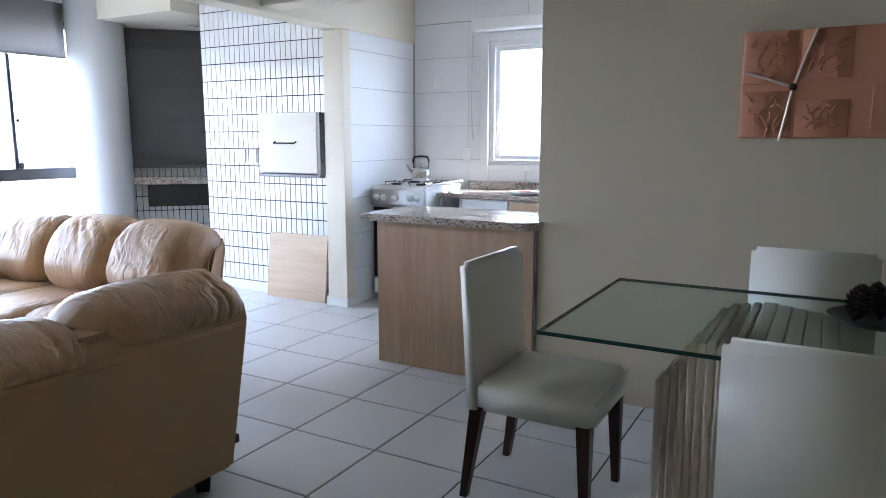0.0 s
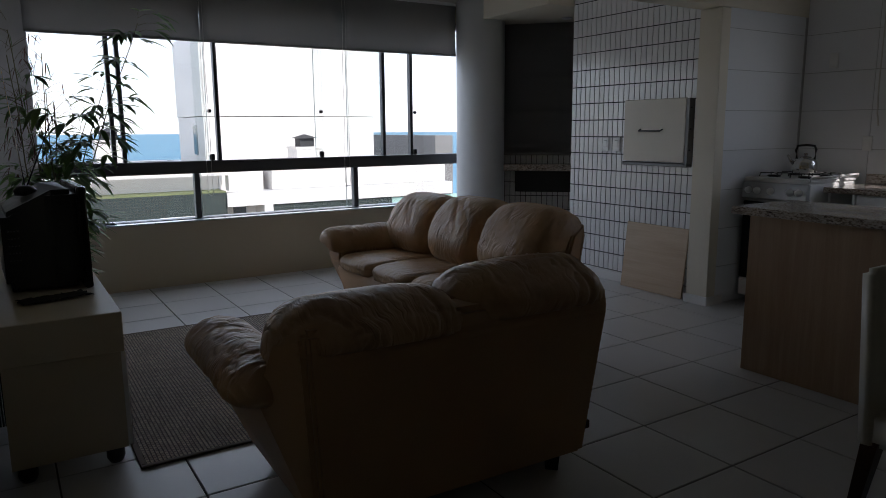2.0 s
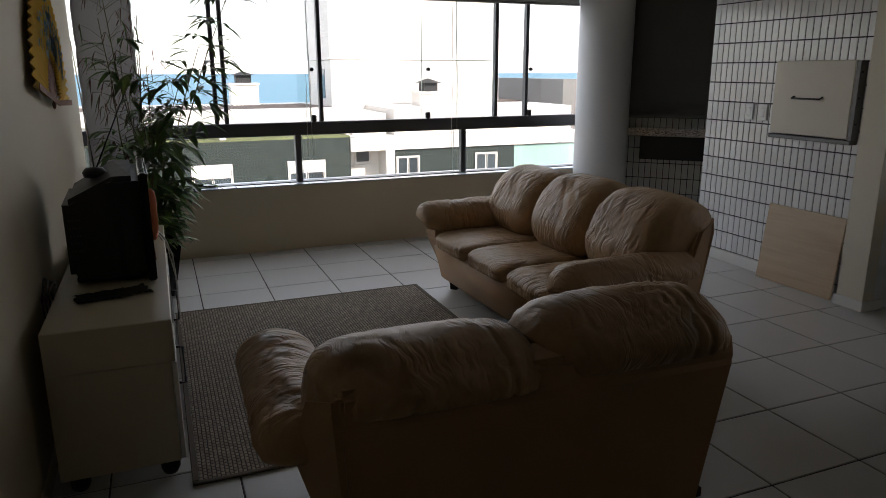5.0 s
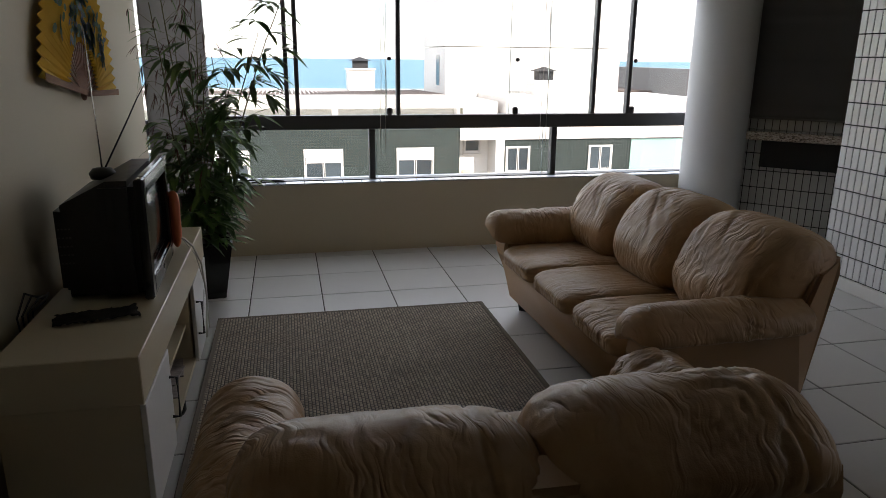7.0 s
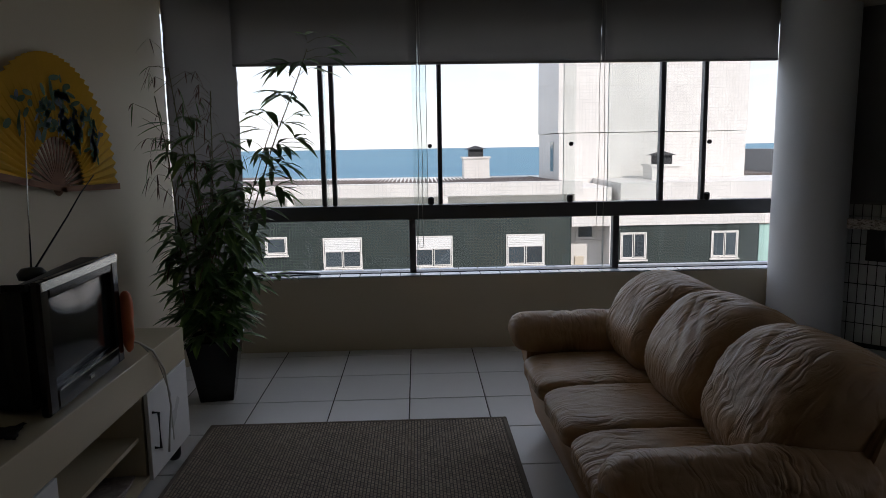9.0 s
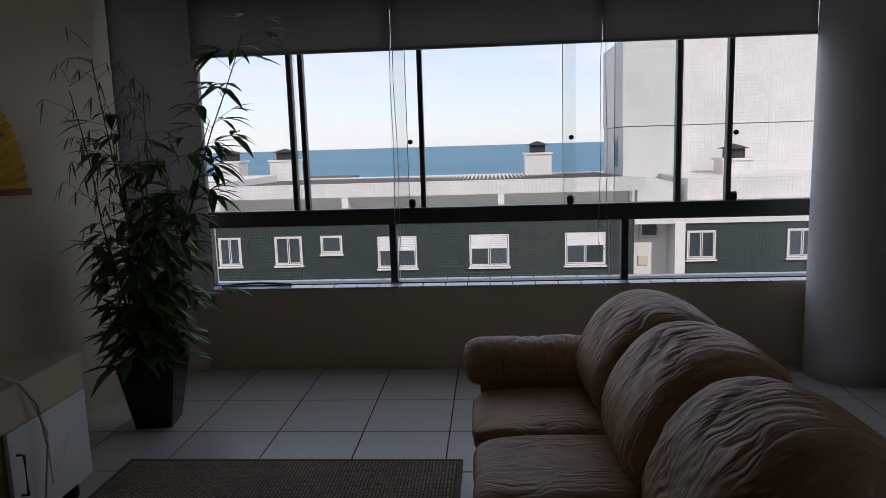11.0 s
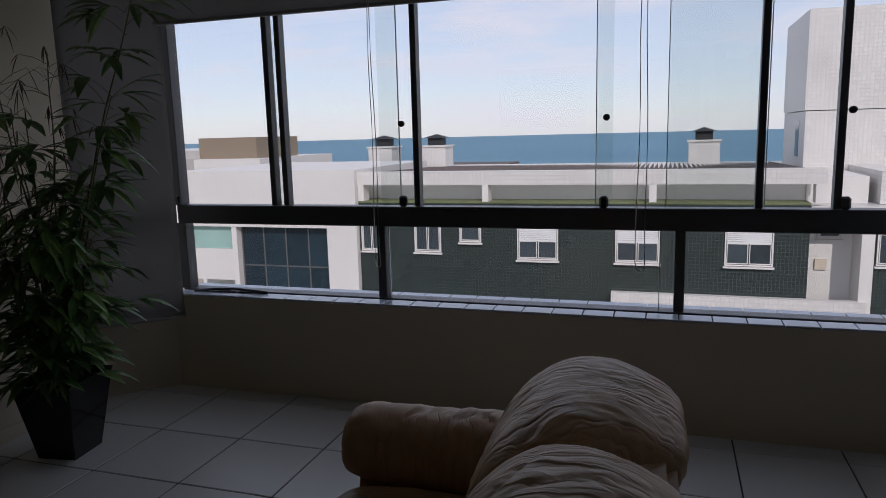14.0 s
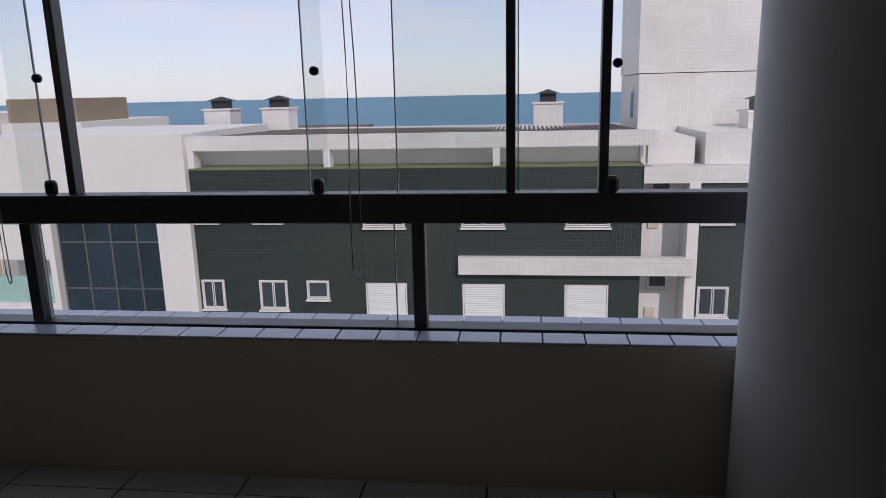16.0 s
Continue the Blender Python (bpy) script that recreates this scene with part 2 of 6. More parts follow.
def rug_mat(name):
    """Coarse flat weave: light and dark strands crossing."""
    m = bpy.data.materials.new(name)
    n, l = nodes_of(m)
    co = n.new("ShaderNodeTexCoord")
    br = n.new("ShaderNodeTexBrick")
    br.inputs["Scale"].default_value = 1.0
    br.inputs["Brick Width"].default_value, br.inputs["Row Height"].default_value = 0.024, 0.016
    br.inputs["Mortar Size"].default_value, br.inputs["Mortar Smooth"].default_value = 0.0035, 0.9
    br.inputs["Color1"].default_value = (0.42, 0.35, 0.26, 1)
    br.inputs["Color2"].default_value = (0.27, 0.22, 0.165, 1)
    br.inputs["Mortar"].default_value = (0.055, 0.048, 0.042, 1)
    nz = n.new("ShaderNodeTexNoise")
    nz.inputs["Scale"].default_value, nz.inputs["Detail"].default_value = 2.5, 5
    warp = n.new("ShaderNodeTexNoise")
    warp.inputs["Scale"].default_value = 40
    wm = n.new("ShaderNodeVectorMath")
    wm.operation = "MULTIPLY_ADD"
    wm.inputs[1].default_value = (0.006, 0.006, 0)
    l.new(co.outputs["Object"], warp.inputs["Vector"])
    l.new(warp.outputs["Color"], wm.inputs[0])
    l.new(co.outputs["Object"], wm.inputs[2])
    l.new(wm.outputs[0], br.inputs["Vector"])
    l.new(co.outputs["Object"], nz.inputs["Vector"])
    hsv = n.new("ShaderNodeHueSaturation")
    ma = n.new("ShaderNodeMath")
    ma.operation = "MULTIPLY_ADD"
    ma.inputs[1].default_value, ma.inputs[2].default_value = 0.5, 0.75
    l.new(nz.outputs["Fac"], ma.inputs[0])
    l.new(ma.outputs[0], hsv.inputs["Value"])
    l.new(br.outputs["Color"], hsv.inputs["Color"])
    p = n.new("ShaderNodeBsdfPrincipled")
    p.inputs["Roughness"].default_value = 0.85
    l.new(hsv.outputs["Color"], p.inputs["Base Color"])
    bp = n.new("ShaderNodeBump")
    bp.inputs["Strength"].default_value, bp.inputs["Distance"].default_value = 0.9, 0.004
    bp.invert = True
    l.new(br.outputs["Fac"], bp.inputs["Height"])
    l.new(bp.outputs["Normal"], p.inputs["Normal"])
    out = n.new("ShaderNodeOutputMaterial")
    l.new(p.outputs[0], out.inputs["Surface"])
    return m


def mosaic_mat(name, c1, c2, mortar, size=0.12, rough=0.4, turn=(90, 0, 90)):
    """Small facade mosaic, seen from afar."""
    m = bpy.data.materials.new(name)
    n, l = nodes_of(m)
    co = n.new("ShaderNodeTexCoord")
    mp = n.new("ShaderNodeMapping")
    sep, com = n.new("ShaderNodeSeparateXYZ"), n.new("ShaderNodeCombineXYZ")
    sm = n.new("ShaderNodeMath")
    l.new(co.outputs["Object"], sep.inputs[0])
    l.new(sep.outputs[0], sm.inputs[0])
    l.new(sep.outputs[1], sm.inputs[1])
    l.new(sm.outputs[0], com.inputs[0])
    l.new(sep.outputs[2], com.inputs[1])
    br = n.new("ShaderNodeTexBrick")
    br.offset = 0.0
    br.inputs["Scale"].default_value = 1.0
    br.inputs["Brick Width"].default_value, br.inputs["Row Height"].default_value = size, size
    br.inputs["Mortar Size"].default_value = size * 0.07
    br.inputs["Color1"].default_value, br.inputs["Color2"].default_value, br.inputs["Mortar"].default_value = (*c1, 1), (*c2, 1), (*mortar, 1)
    l.new(com.outputs[0], br.inputs["Vector"])
    nz = n.new("ShaderNodeTexNoise")
    nz.inputs["Scale"].default_value, nz.inputs["Detail"].default_value = 0.5, 6
    l.new(co.outputs["Object"], nz.inputs["Vector"])
    ma = n.new("ShaderNodeMath")
    ma.operation = "MULTIPLY_ADD"
    ma.inputs[1].default_value, ma.inputs[2].default_value = 0.35, 0.82
    l.new(nz.outputs["Fac"], ma.inputs[0])
    hsv = n.new("ShaderNodeHueSaturation")
    l.new(ma.outputs[0], hsv.inputs["Value"])
    l.new(br.outputs["Color"], hsv.inputs["Color"])
    p = n.new("ShaderNodeBsdfPrincipled")
    p.inputs["Roughness"].default_value = rough
    l.new(hsv.outputs["Color"], p.inputs["Base Color"])
    out = n.new("ShaderNodeOutputMaterial")
    l.new(p.outputs[0], out.inputs["Surface"])
    return m


def sea_mat(name):
    m = bpy.data.materials.new(name)
    n, l = nodes_of(m)
    co = n.new("ShaderNodeTexCoord")
    nz = n.new("ShaderNodeTexNoise")
    mp = n.new("ShaderNodeMapping")
    mp.inputs["Scale"].default_value = (0.02, 0.006, 1)
    nz.inputs["Scale"].default_value, nz.inputs["Detail"].default_value = 1.0, 6
    l.new(co.outputs["Object"], mp.inputs[0])
    l.new(mp.outputs[0], nz.inputs["Vector"])
    ramp = n.new("ShaderNodeValToRGB")
    e = ramp.color_ramp.elements
    e[0].position, e[0].color = 0.35, (0.075, 0.20, 0.29, 1)
    e[1].position, e[1].color = 0.7, (0.11, 0.26, 0.34, 1)
    l.new(nz.outputs["Fac"], ramp.inputs["Fac"])
    p = n.new("ShaderNodeBsdfPrincipled")
    p.inputs["Roughness"].default_value = 0.55
    p.inputs["Specular IOR Level"].default_value = 0.25
    l.new(ramp.outputs["Color"], p.inputs["Base Color"])
    out = n.new("ShaderNodeOutputMaterial")
    l.new(p.outputs[0], out.inputs["Surface"])
    return m


M_WALL = mat("wall_paint_cream", (0.60, 0.525, 0.395), 0.6, var=0.03, scale=1.2, fine=90, bump=0.12)
M_WHITE = mat("white_paint", (0.78, 0.77, 0.74), 0.55, var=0.02, scale=1.5, fine=90, bump=0.1)
M_CREAM = mat("cream_paint", (0.72, 0.66, 0.54), 0.55, var=0.03, scale=1.5, fine=90, bump=0.1)
M_CEIL = mat("ceiling_paint", (0.76, 0.74, 0.69), 0.7, var=0.02, scale=1.0, fine=70, bump=0.08)
M_COLUMN = mat("column_paint", (0.74, 0.75, 0.76), 0.55, var=0.03, scale=1.2, fine=80, bump=0.12)
M_TILE = mat("floor_tile_ceramic", (0.62, 0.615, 0.605), 0.30, var=0.02, scale=5, fine=45, bump=0.04, rand=0.05, rough_var=0.02)
M_GROUT = mat("dark_grout", (0.07, 0.065, 0.06), 0.9, var=0.1, scale=6, fine=90)
M_WTILE = mat("white_glazed_tile", (0.80, 0.80, 0.79), 0.12, var=0.02, scale=9, fine=30, bump=0.05, rand=0.05, rough_var=0.05)
M_WGROUT = mat("black_grout", (0.035, 0.035, 0.037), 0.9, var=0.1)
M_KTILE = mat("kitchen_tile_white", (0.80, 0.81, 0.82), 0.10, var=0.015, scale=3, fine=20, bump=0.03, rand=0.03, rough_var=0.04)
M_KGROUT = mat("grey_grout", (0.45, 0.45, 0.44), 0.9)
M_ALU = mat("charcoal_aluminium", (0.075, 0.075, 0.078), 0.42, metal=0.2, var=0.06, scale=8, fine=120, bump=0.05)
M_ALUW = mat("white_aluminium", (0.78, 0.78, 0.77), 0.35, var=0.02)
M_BLACK = mat("black_plastic", (0.014, 0.014, 0.015), 0.4, var=0.1, scale=9, fine=150, bump=0.1)
M_BLACKG = mat("black_gloss", (0.008, 0.008, 0.009), 0.12, var=0.05)
M_SCREEN = mat("dark_screen_glass", (0.012, 0.014, 0.016), 0.08, var=0.02, bump=0)
M_BLIND = mat("grey_blind_fabric", (0.31, 0.30, 0.29), 0.9, var=0.06, scale=3, fine=240, bump=0.35)
M_GLASS = glass_mat("window_glass", (0.95, 0.97, 0.965), 0.045)
M_TABGLASS = glass_mat("table_glass", (0.90, 0.95, 0.925), 0.10)
M_TABEDGE = mat("table_glass_edge", (0.02, 0.06, 0.05), 0.1, var=0.05)
M_LEATHER = leather_mat("tan_leather", (0.385, 0.232, 0.114), (0.525, 0.342, 0.188), (22, 3.5, 3.5))
M_LEATHERA = leather_mat("tan_leather_arm", (0.385, 0.232, 0.114), (0.525, 0.342, 0.188), (3.5, 22, 3.5))
M_LEATHERB = mat("tan_leather_body", (0.425, 0.26, 0.132), 0.5, var=0.07, scale=2.2, fine=190, bump=0.2)
M_CHAIR = mat("white_leatherette", (0.76, 0.725, 0.64), 0.42, var=0.02, scale=3, fine=220, bump=0.2)
M_DARKWOOD = wood_mat("dark_stained_wood", (0.022, 0.008, 0.005), (0.06, 0.022, 0.013), 0.35)
M_OAK = wood_mat("light_oak_laminate", (0.42, 0.28, 0.175), (0.53, 0.375, 0.245), 0.42)
M_OAKP = wood_mat("pale_plywood", (0.50, 0.36, 0.235), (0.60, 0.46, 0.32), 0.5, along="x")
M_GRANITE = granite_mat("speckled_granite")
M_STEEL = mat("stainless_steel", (0.62, 0.61, 0.58), 0.2, metal=1.0, var=0.05, scale=6, fine=90, bump=0.03)
M_ENAMEL = mat("white_enamel", (0.80, 0.80, 0.79), 0.22, var=0.015)
M_TRAV = mat("travertine", (0.50, 0.42, 0.33), 0.6, var=0.16, scale=9, fine=70, bump=0.6, rand=0.12, stretch=(1, 1, 0.35), bump_dist=0.004)
M_STAND = mat("cream_laminate", (0.58, 0.50, 0.36), 0.35, var=0.03, scale=2, fine=120, bump=0.05)
M_STANDW = mat("white_laminate", (0.78, 0.78, 0.77), 0.3, var=0.02)
M_RUG = rug_mat("woven_rug")
M_BIND = mat("rug_binding", (0.16, 0.13, 0.10), 0.85, var=0.1, fine=200)
M_LEAF = mat("green_leaf", (0.085, 0.170, 0.045), 0.45, var=0.25, scale=5, fine=40, bump=0.1)
M_LEAF2 = mat("pale_leaf", (0.15, 0.26, 0.06), 0.45, var=0.2, scale=5, fine=40, bump=0.1)
M_DRY = mat("dry_leaf", (0.13, 0.065, 0.045), 0.7, var=0.25, scale=7, fine=40)
M_CANE = mat("bamboo_cane", (0.13, 0.12, 0.05), 0.5, var=0.2, scale=9)
M_SOIL = mat("potting_soil", (0.03, 0.022, 0.015), 0.95, var=0.3, fine=40, bump=0.8)
M_YELLOW = mat("yellow_fan_cloth", (0.72, 0.44, 0.035), 0.75, var=0.07, scale=6, fine=200, bump=0.2)
M_FANGREEN = mat("painted_green", (0.05, 0.11, 0.05), 0.8, var=0.2)
M_FANBLUE = mat("painted_blue_grey", (0.12, 0.16, 0.19), 0.8, var=0.2)
M_FANWOOD = wood_mat("fan_stick_wood", (0.15, 0.062, 0.03), (0.27, 0.125, 0.06), 0.75, along="x")
M_TERRA = mat("terracotta_relief", (0.60, 0.26, 0.15), 0.7, var=0.07, scale=5, fine=45, bump=0.5)
M_TERRA2 = mat("terracotta_plain", (0.62, 0.28, 0.165), 0.65, var=0.04, scale=5, fine=90, bump=0.2)
M_PALEMETAL = mat("pale_satin_metal", (0.70, 0.60, 0.52), 0.35, metal=0.6, var=0.05)
M_CANVAS = mat("rough_brown_canvas", (0.17, 0.125, 0.095), 0.85, var=0.3, scale=10, fine=60, bump=0.9, stretch=(1, 1, 0.25), bump_dist=0.006)
M_CANVASD = mat("dark_canvas_edge", (0.03, 0.026, 0.024), 0.8, var=0.1)
M_CONE = mat("pine_cone_scale", (0.05, 0.03, 0.022), 0.7, var=0.3, scale=20)
M_CABLEW = mat("pale_cable", (0.62, 0.60, 0.55), 0.5, var=0.03)
M_CLOTH = mat("dark_patterned_cloth", (0.05, 0.042, 0.036), 0.9, var=0.4, scale=25, fine=200, bump=0.5)
M_PAPER = mat("printed_paper", (0.35, 0.30, 0.28), 0.6, var=0.5, scale=18, fine=60, rand=0.3)
M_ORANGE = mat("orange_plastic", (0.62, 0.16, 0.06), 0.45, var=0.06)
M_CHROME = mat("chrome", (0.75, 0.75, 0.75), 0.12, metal=1.0, var=0.02)
M_DULLRAIL = mat("dull_grey_metal", (0.17, 0.165, 0.16), 0.5, metal=0.4, var=0.08, scale=8)
M_GLASSEDGE = mat("cut_glass_edge", (0.50, 0.58, 0.56), 0.3, var=0.04)
# white sill tile, with the blue of the skylight mixed into its colour
M_SILLTILE = mat("glazed_tile_sky_tint", (0.50, 0.55, 0.64), 0.14, var=0.03, scale=9, fine=30, bump=0.05, rand=0.08, rough_var=0.05)
M_STOVEGREY = mat("silver_grey_enamel", (0.42, 0.42, 0.42), 0.35, metal=0.3, var=0.03)
M_SWITCH = mat("switch_plate_white", (0.82, 0.82, 0.80), 0.3, var=0.01)
M_BEIGEMETAL = mat("beige_enamel_metal", (0.62, 0.56, 0.46), 0.4, var=0.03, scale=3)
M_GREENTILE = mosaic_mat("green_mosaic", (0.006, 0.014, 0.012), (0.013, 0.026, 0.022), (0.055, 0.068, 0.064), 0.13, 0.6)
M_WHITETILE = mosaic_mat("white_mosaic", (0.66, 0.625, 0.585), (0.72, 0.685, 0.645), (0.57, 0.55, 0.525), 0.16)
M_FWHITE = mat("facade_white", (0.71, 0.675, 0.635), 0.7, var=0.04, scale=0.4, fine=3, bump=0.1)
M_FBEIGE = mat("facade_beige", (0.62, 0.53, 0.42), 0.7, var=0.05, scale=0.4, fine=3)
M_FBROWN = mat("facade_brown", (0.26, 0.20, 0.14), 0.7, var=0.08, scale=0.4, fine=3)
M_FGREY = mat("facade_grey", (0.20, 0.19, 0.18), 0.7, var=0.06, scale=0.4, fine=3)
M_FGLASS = mat("dark_window_pane", (0.05, 0.065, 0.075), 0.08, var=0.3, scale=0.7, fine=4, bump=0, rand=0.5)
M_CURTGLASS = mat("curtain_wall_glass", (0.018, 0.035, 0.048), 0.05, var=0.3, scale=0.5, fine=2, bump=0, rand=0.4)
M_GREENGLASS = mat("green_balcony_glass", (0.33, 0.50, 0.45), 0.15, var=0.1, scale=0.6, fine=3, bump=0)
M_SHUTTER = mat("white_roller_shutter", (0.78, 0.77, 0.75), 0.5, var=0.03)
M_ROOF = mat("brown_fibre_roof", (0.13, 0.10, 0.085), 0.85, var=0.3, scale=0.8, fine=8, bump=0.4)
M_CHIMCAP = mat("dark_chimney_cap", (0.03, 0.03, 0.032), 0.6, metal=0.3, var=0.2)
M_LEDGEGREEN = mat("mossy_ledge", (0.16, 0.18, 0.08), 0.8, var=0.2, scale=1, fine=6)
M_GROUND = mat("town_ground", (0.20, 0.19, 0.165), 0.9, var=0.25, scale=0.05, fine=0.6)
M_SAND = mat("beach_sand", (0.50, 0.43, 0.33), 0.9, var=0.1, scale=0.05, fine=0.5)
M_SEA = sea_mat("sea_water")
M_NET = mat("white_net_cord", (0.75, 0.75, 0.74), 0.6, var=0.02)


# ---------------------------------------------------------------- building helpers
def link_mesh(name, bm, material, smooth=False):
    me = bpy.data.meshes.new(name)
    bm.normal_update()
    bm.to_mesh(me)
    bm.free()
    me.materials.append(material)
    if smooth:
        for f in me.polygons:
            f.use_smooth = True
    return new(name, me)


def thing(name, x, y, z, label, category, rz=0, group="", kind=""):
    """A top-level thing: an Empty at its base, for its parts."""
    ob = new(name)
    ob.empty_display_size = 0.1
    ob.matrix_world = pose(x, y, z, 0, 0, rz)
    return tagged(ob, label, category, group, kind)


def part(name, bm, material, parent, label="", smooth=False, kind=""):
    ob = link_mesh(name, bm, material, smooth)
    ob.parent = parent
    return tagged(ob, label, "", "", kind)


def solo(name, bm, material, label, category, smooth=False, kind="", group="", m=None):
    """A thing of one mesh."""
    ob = link_mesh(name, bm, material, smooth)
    if m is not None:
        ob.matrix_world = m
    return tagged(ob, label, category, group, kind)


def box(x0, x1, y0, y1, z0, z1, bevel=0.0, seg=1, bm=None):
    b = bmesh.new()
    bmesh.ops.create_cube(b, size=1)
    for v in b.verts:
        v.co = Vector((x0 + (v.co.x + 0.5) * (x1 - x0), y0 + (v.co.y + 0.5) * (y1 - y0), z0 + (v.co.z + 0.5) * (z1 - z0)))
    if bevel:
        bmesh.ops.bevel(b, geom=b.edges[:], offset=bevel, segments=seg, affect="EDGES", clamp_overlap=True)
    if bm is None:
        return b
    me = bpy.data.meshes.new("join")
    b.to_mesh(me)
    b.free()
    bm.from_mesh(me)
    bpy.data.meshes.remove(me)
    return bm


def boxes(*list_of_boxes, bevel=0.0):
    bm = bmesh.new()
    for b in list_of_boxes:
        box(*b, bevel=bevel, bm=bm)
    return bm


def prism(points, z0, z1, bevel=0.0):
    """Upright prism over a plan outline."""
    bm = bmesh.new()
    lo = [bm.verts.new((x, y, z0)) for x, y in points]
    hi = [bm.verts.new((x, y, z1)) for x, y in points]
    k = len(points)
    bm.faces.new(lo[::-1])
    bm.faces.new(hi)
    for i in range(k):
        bm.faces.new((lo[i], lo[(i + 1) % k], hi[(i + 1) % k], hi[i]))
    bmesh.ops.recalc_face_normals(bm, faces=bm.faces[:])
    if bevel:
        bmesh.ops.bevel(bm, geom=bm.edges[:], offset=bevel, segments=2, affect="EDGES", clamp_overlap=True)
    return bm


def tube(points, r, n=8, r_end=None, bm=None):
    """Round bar along a line of points, thinning to r_end."""
    bm = bm or bmesh.new()
    pts = [Vector(p) for p in points]
    rings = []
    for i, p in enumerate(pts):
        d = (pts[min(i + 1, len(pts) - 1)] - pts[max(i - 1, 0)]).normalized()
        a = d.cross(Vector((0, 0, 1)))
        a = a.normalized() if a.length > 1e-4 else Vector((1, 0, 0))
        b = d.cross(a)
        rr = r if r_end is None else r + (r_end - r) * i / (len(pts) - 1)
        rings.append([bm.verts.new(p + rr * (math.cos(2 * math.pi * k / n) * a + math.sin(2 * math.pi * k / n) * b)) for k in range(n)])
    for s, t in zip(rings, rings[1:]):
        for k in range(n):
            bm.faces.new((s[k], s[(k + 1) % n], t[(k + 1) % n], t[k]))
    bm.faces.new(rings[0][::-1])
    bm.faces.new(rings[-1])
    return bm


def lathe(profile, n=24, x=0, y=0, bm=None):
    """Turned body: (radius, height) rings about an upright axis."""
    bm = bm or bmesh.new()
    rings = [[bm.verts.new((x + max(r, 1e-4) * math.cos(2 * math.pi * k / n), y + max(r, 1e-4) * math.sin(2 * math.pi * k / n), z)) for k in range(n)] for r, z in profile]
    for s, t in zip(rings, rings[1:]):
        for k in range(n):
            bm.faces.new((s[k], s[(k + 1) % n], t[(k + 1) % n], t[k]))
    bm.faces.new(rings[0][::-1])
    bm.faces.new(rings[-1])
    return bm


def smooth_loop(points, steps):
    """Closed Catmull-Rom curve through plan points."""
    pts = [Vector(p) for p in points]
    k = len(pts)
    out = []
    for i in range(k):
        a, b, c, d = pts[i - 1], pts[i], pts[(i + 1) % k], pts[(i + 2) % k]
        for s in range(steps):
            t = s / steps
            out.append(0.5 * ((2 * b) + (c - a) * t + (2 * a - 5 * b + 4 * c - d) * t * t + (3 * b - a - 3 * c + d) * t ** 3))
    return out


def pillow(profile, length, nu=44, steps=7, power=5.0, wrinkle=0.008, seed=0.0, cross=1.0, sag=0.0, seams=()):
    """Upholstered body: a closed profile in (y, z) lofted along x, its ends drawn in and puckered, the skin creased.
    seams: places along x (-1 to 1) with a stitched groove."""
    loop = smooth_loop(profile, steps)
    c = sum(loop, Vector((0, 0))) / len(loop)
    bm = bmesh.new()
    rings = []
    for i in range(nu + 1):
        u = -math.cos(math.pi * i / nu)
        u = 0.55 * u + 0.45 * (2 * i / nu - 1)
        s = max(0.02, (1 - abs(u) ** power)) ** (1 / 2.6)
        for q in seams:
            s *= 1 - 0.05 * math.exp(-((u - q) * length / 0.02) ** 2)
        x = u * length / 2
        ring = []
        for p in loop:
            q = c + (p - c) * s
            d = (p - c).normalized()
            w1 = 0.10 * noise.noise((x * 3 + seed, q.x * 6, q.y * 6))
            f = noise.noise((x * 3.0 + seed, q.x * 5 * cross, q.y * 5 * cross + seed))
            g = 1 - abs(noise.noise(((x + w1) * 22.0 + seed * 2, q.x * 5 + seed, q.y * 5 - seed)))
            g2 = 1 - abs(noise.noise(((x - w1) * 10.0 + q.y * 11 + seed * 3, q.x * 9 - q.y * 8, seed)))
            mask = max(0.0, noise.noise((x * 3.2 - seed, q.x * 4 + 4, q.y * 4)) + 0.25)
            edge = 0.45 + 1.1 * abs(u) ** 4
            amp = wrinkle * (0.6 * f + edge * (0.25 + mask) * (0.9 * g ** 6 - 0.3) - 1.2 * (0.3 + mask) * g2 ** 10)
            q = q + d * amp
            ring.append(bm.verts.new((x, q.x, q.y - sag * (1 - u * u) * (1 if p.y > c.y else 0))))
        rings.append(ring)
    k = len(loop)
    for s, t in zip(rings, rings[1:]):
        for j in range(k):
            bm.faces.new((s[j], s[(j + 1) % k], t[(j + 1) % k], t[j]))
    bm.faces.new(rings[0][::-1])
    bm.faces.new(rings[-1])
    bmesh.ops.recalc_face_normals(bm, faces=bm.faces[:])
    return bm


def turned(bm, m):
    bmesh.ops.transform(bm, matrix=m, verts=bm.verts[:])
    return bm


def structure(name, bm, material, label, category, smooth=False):
    return solo(name, bm, material, label, category, smooth, kind="structure")


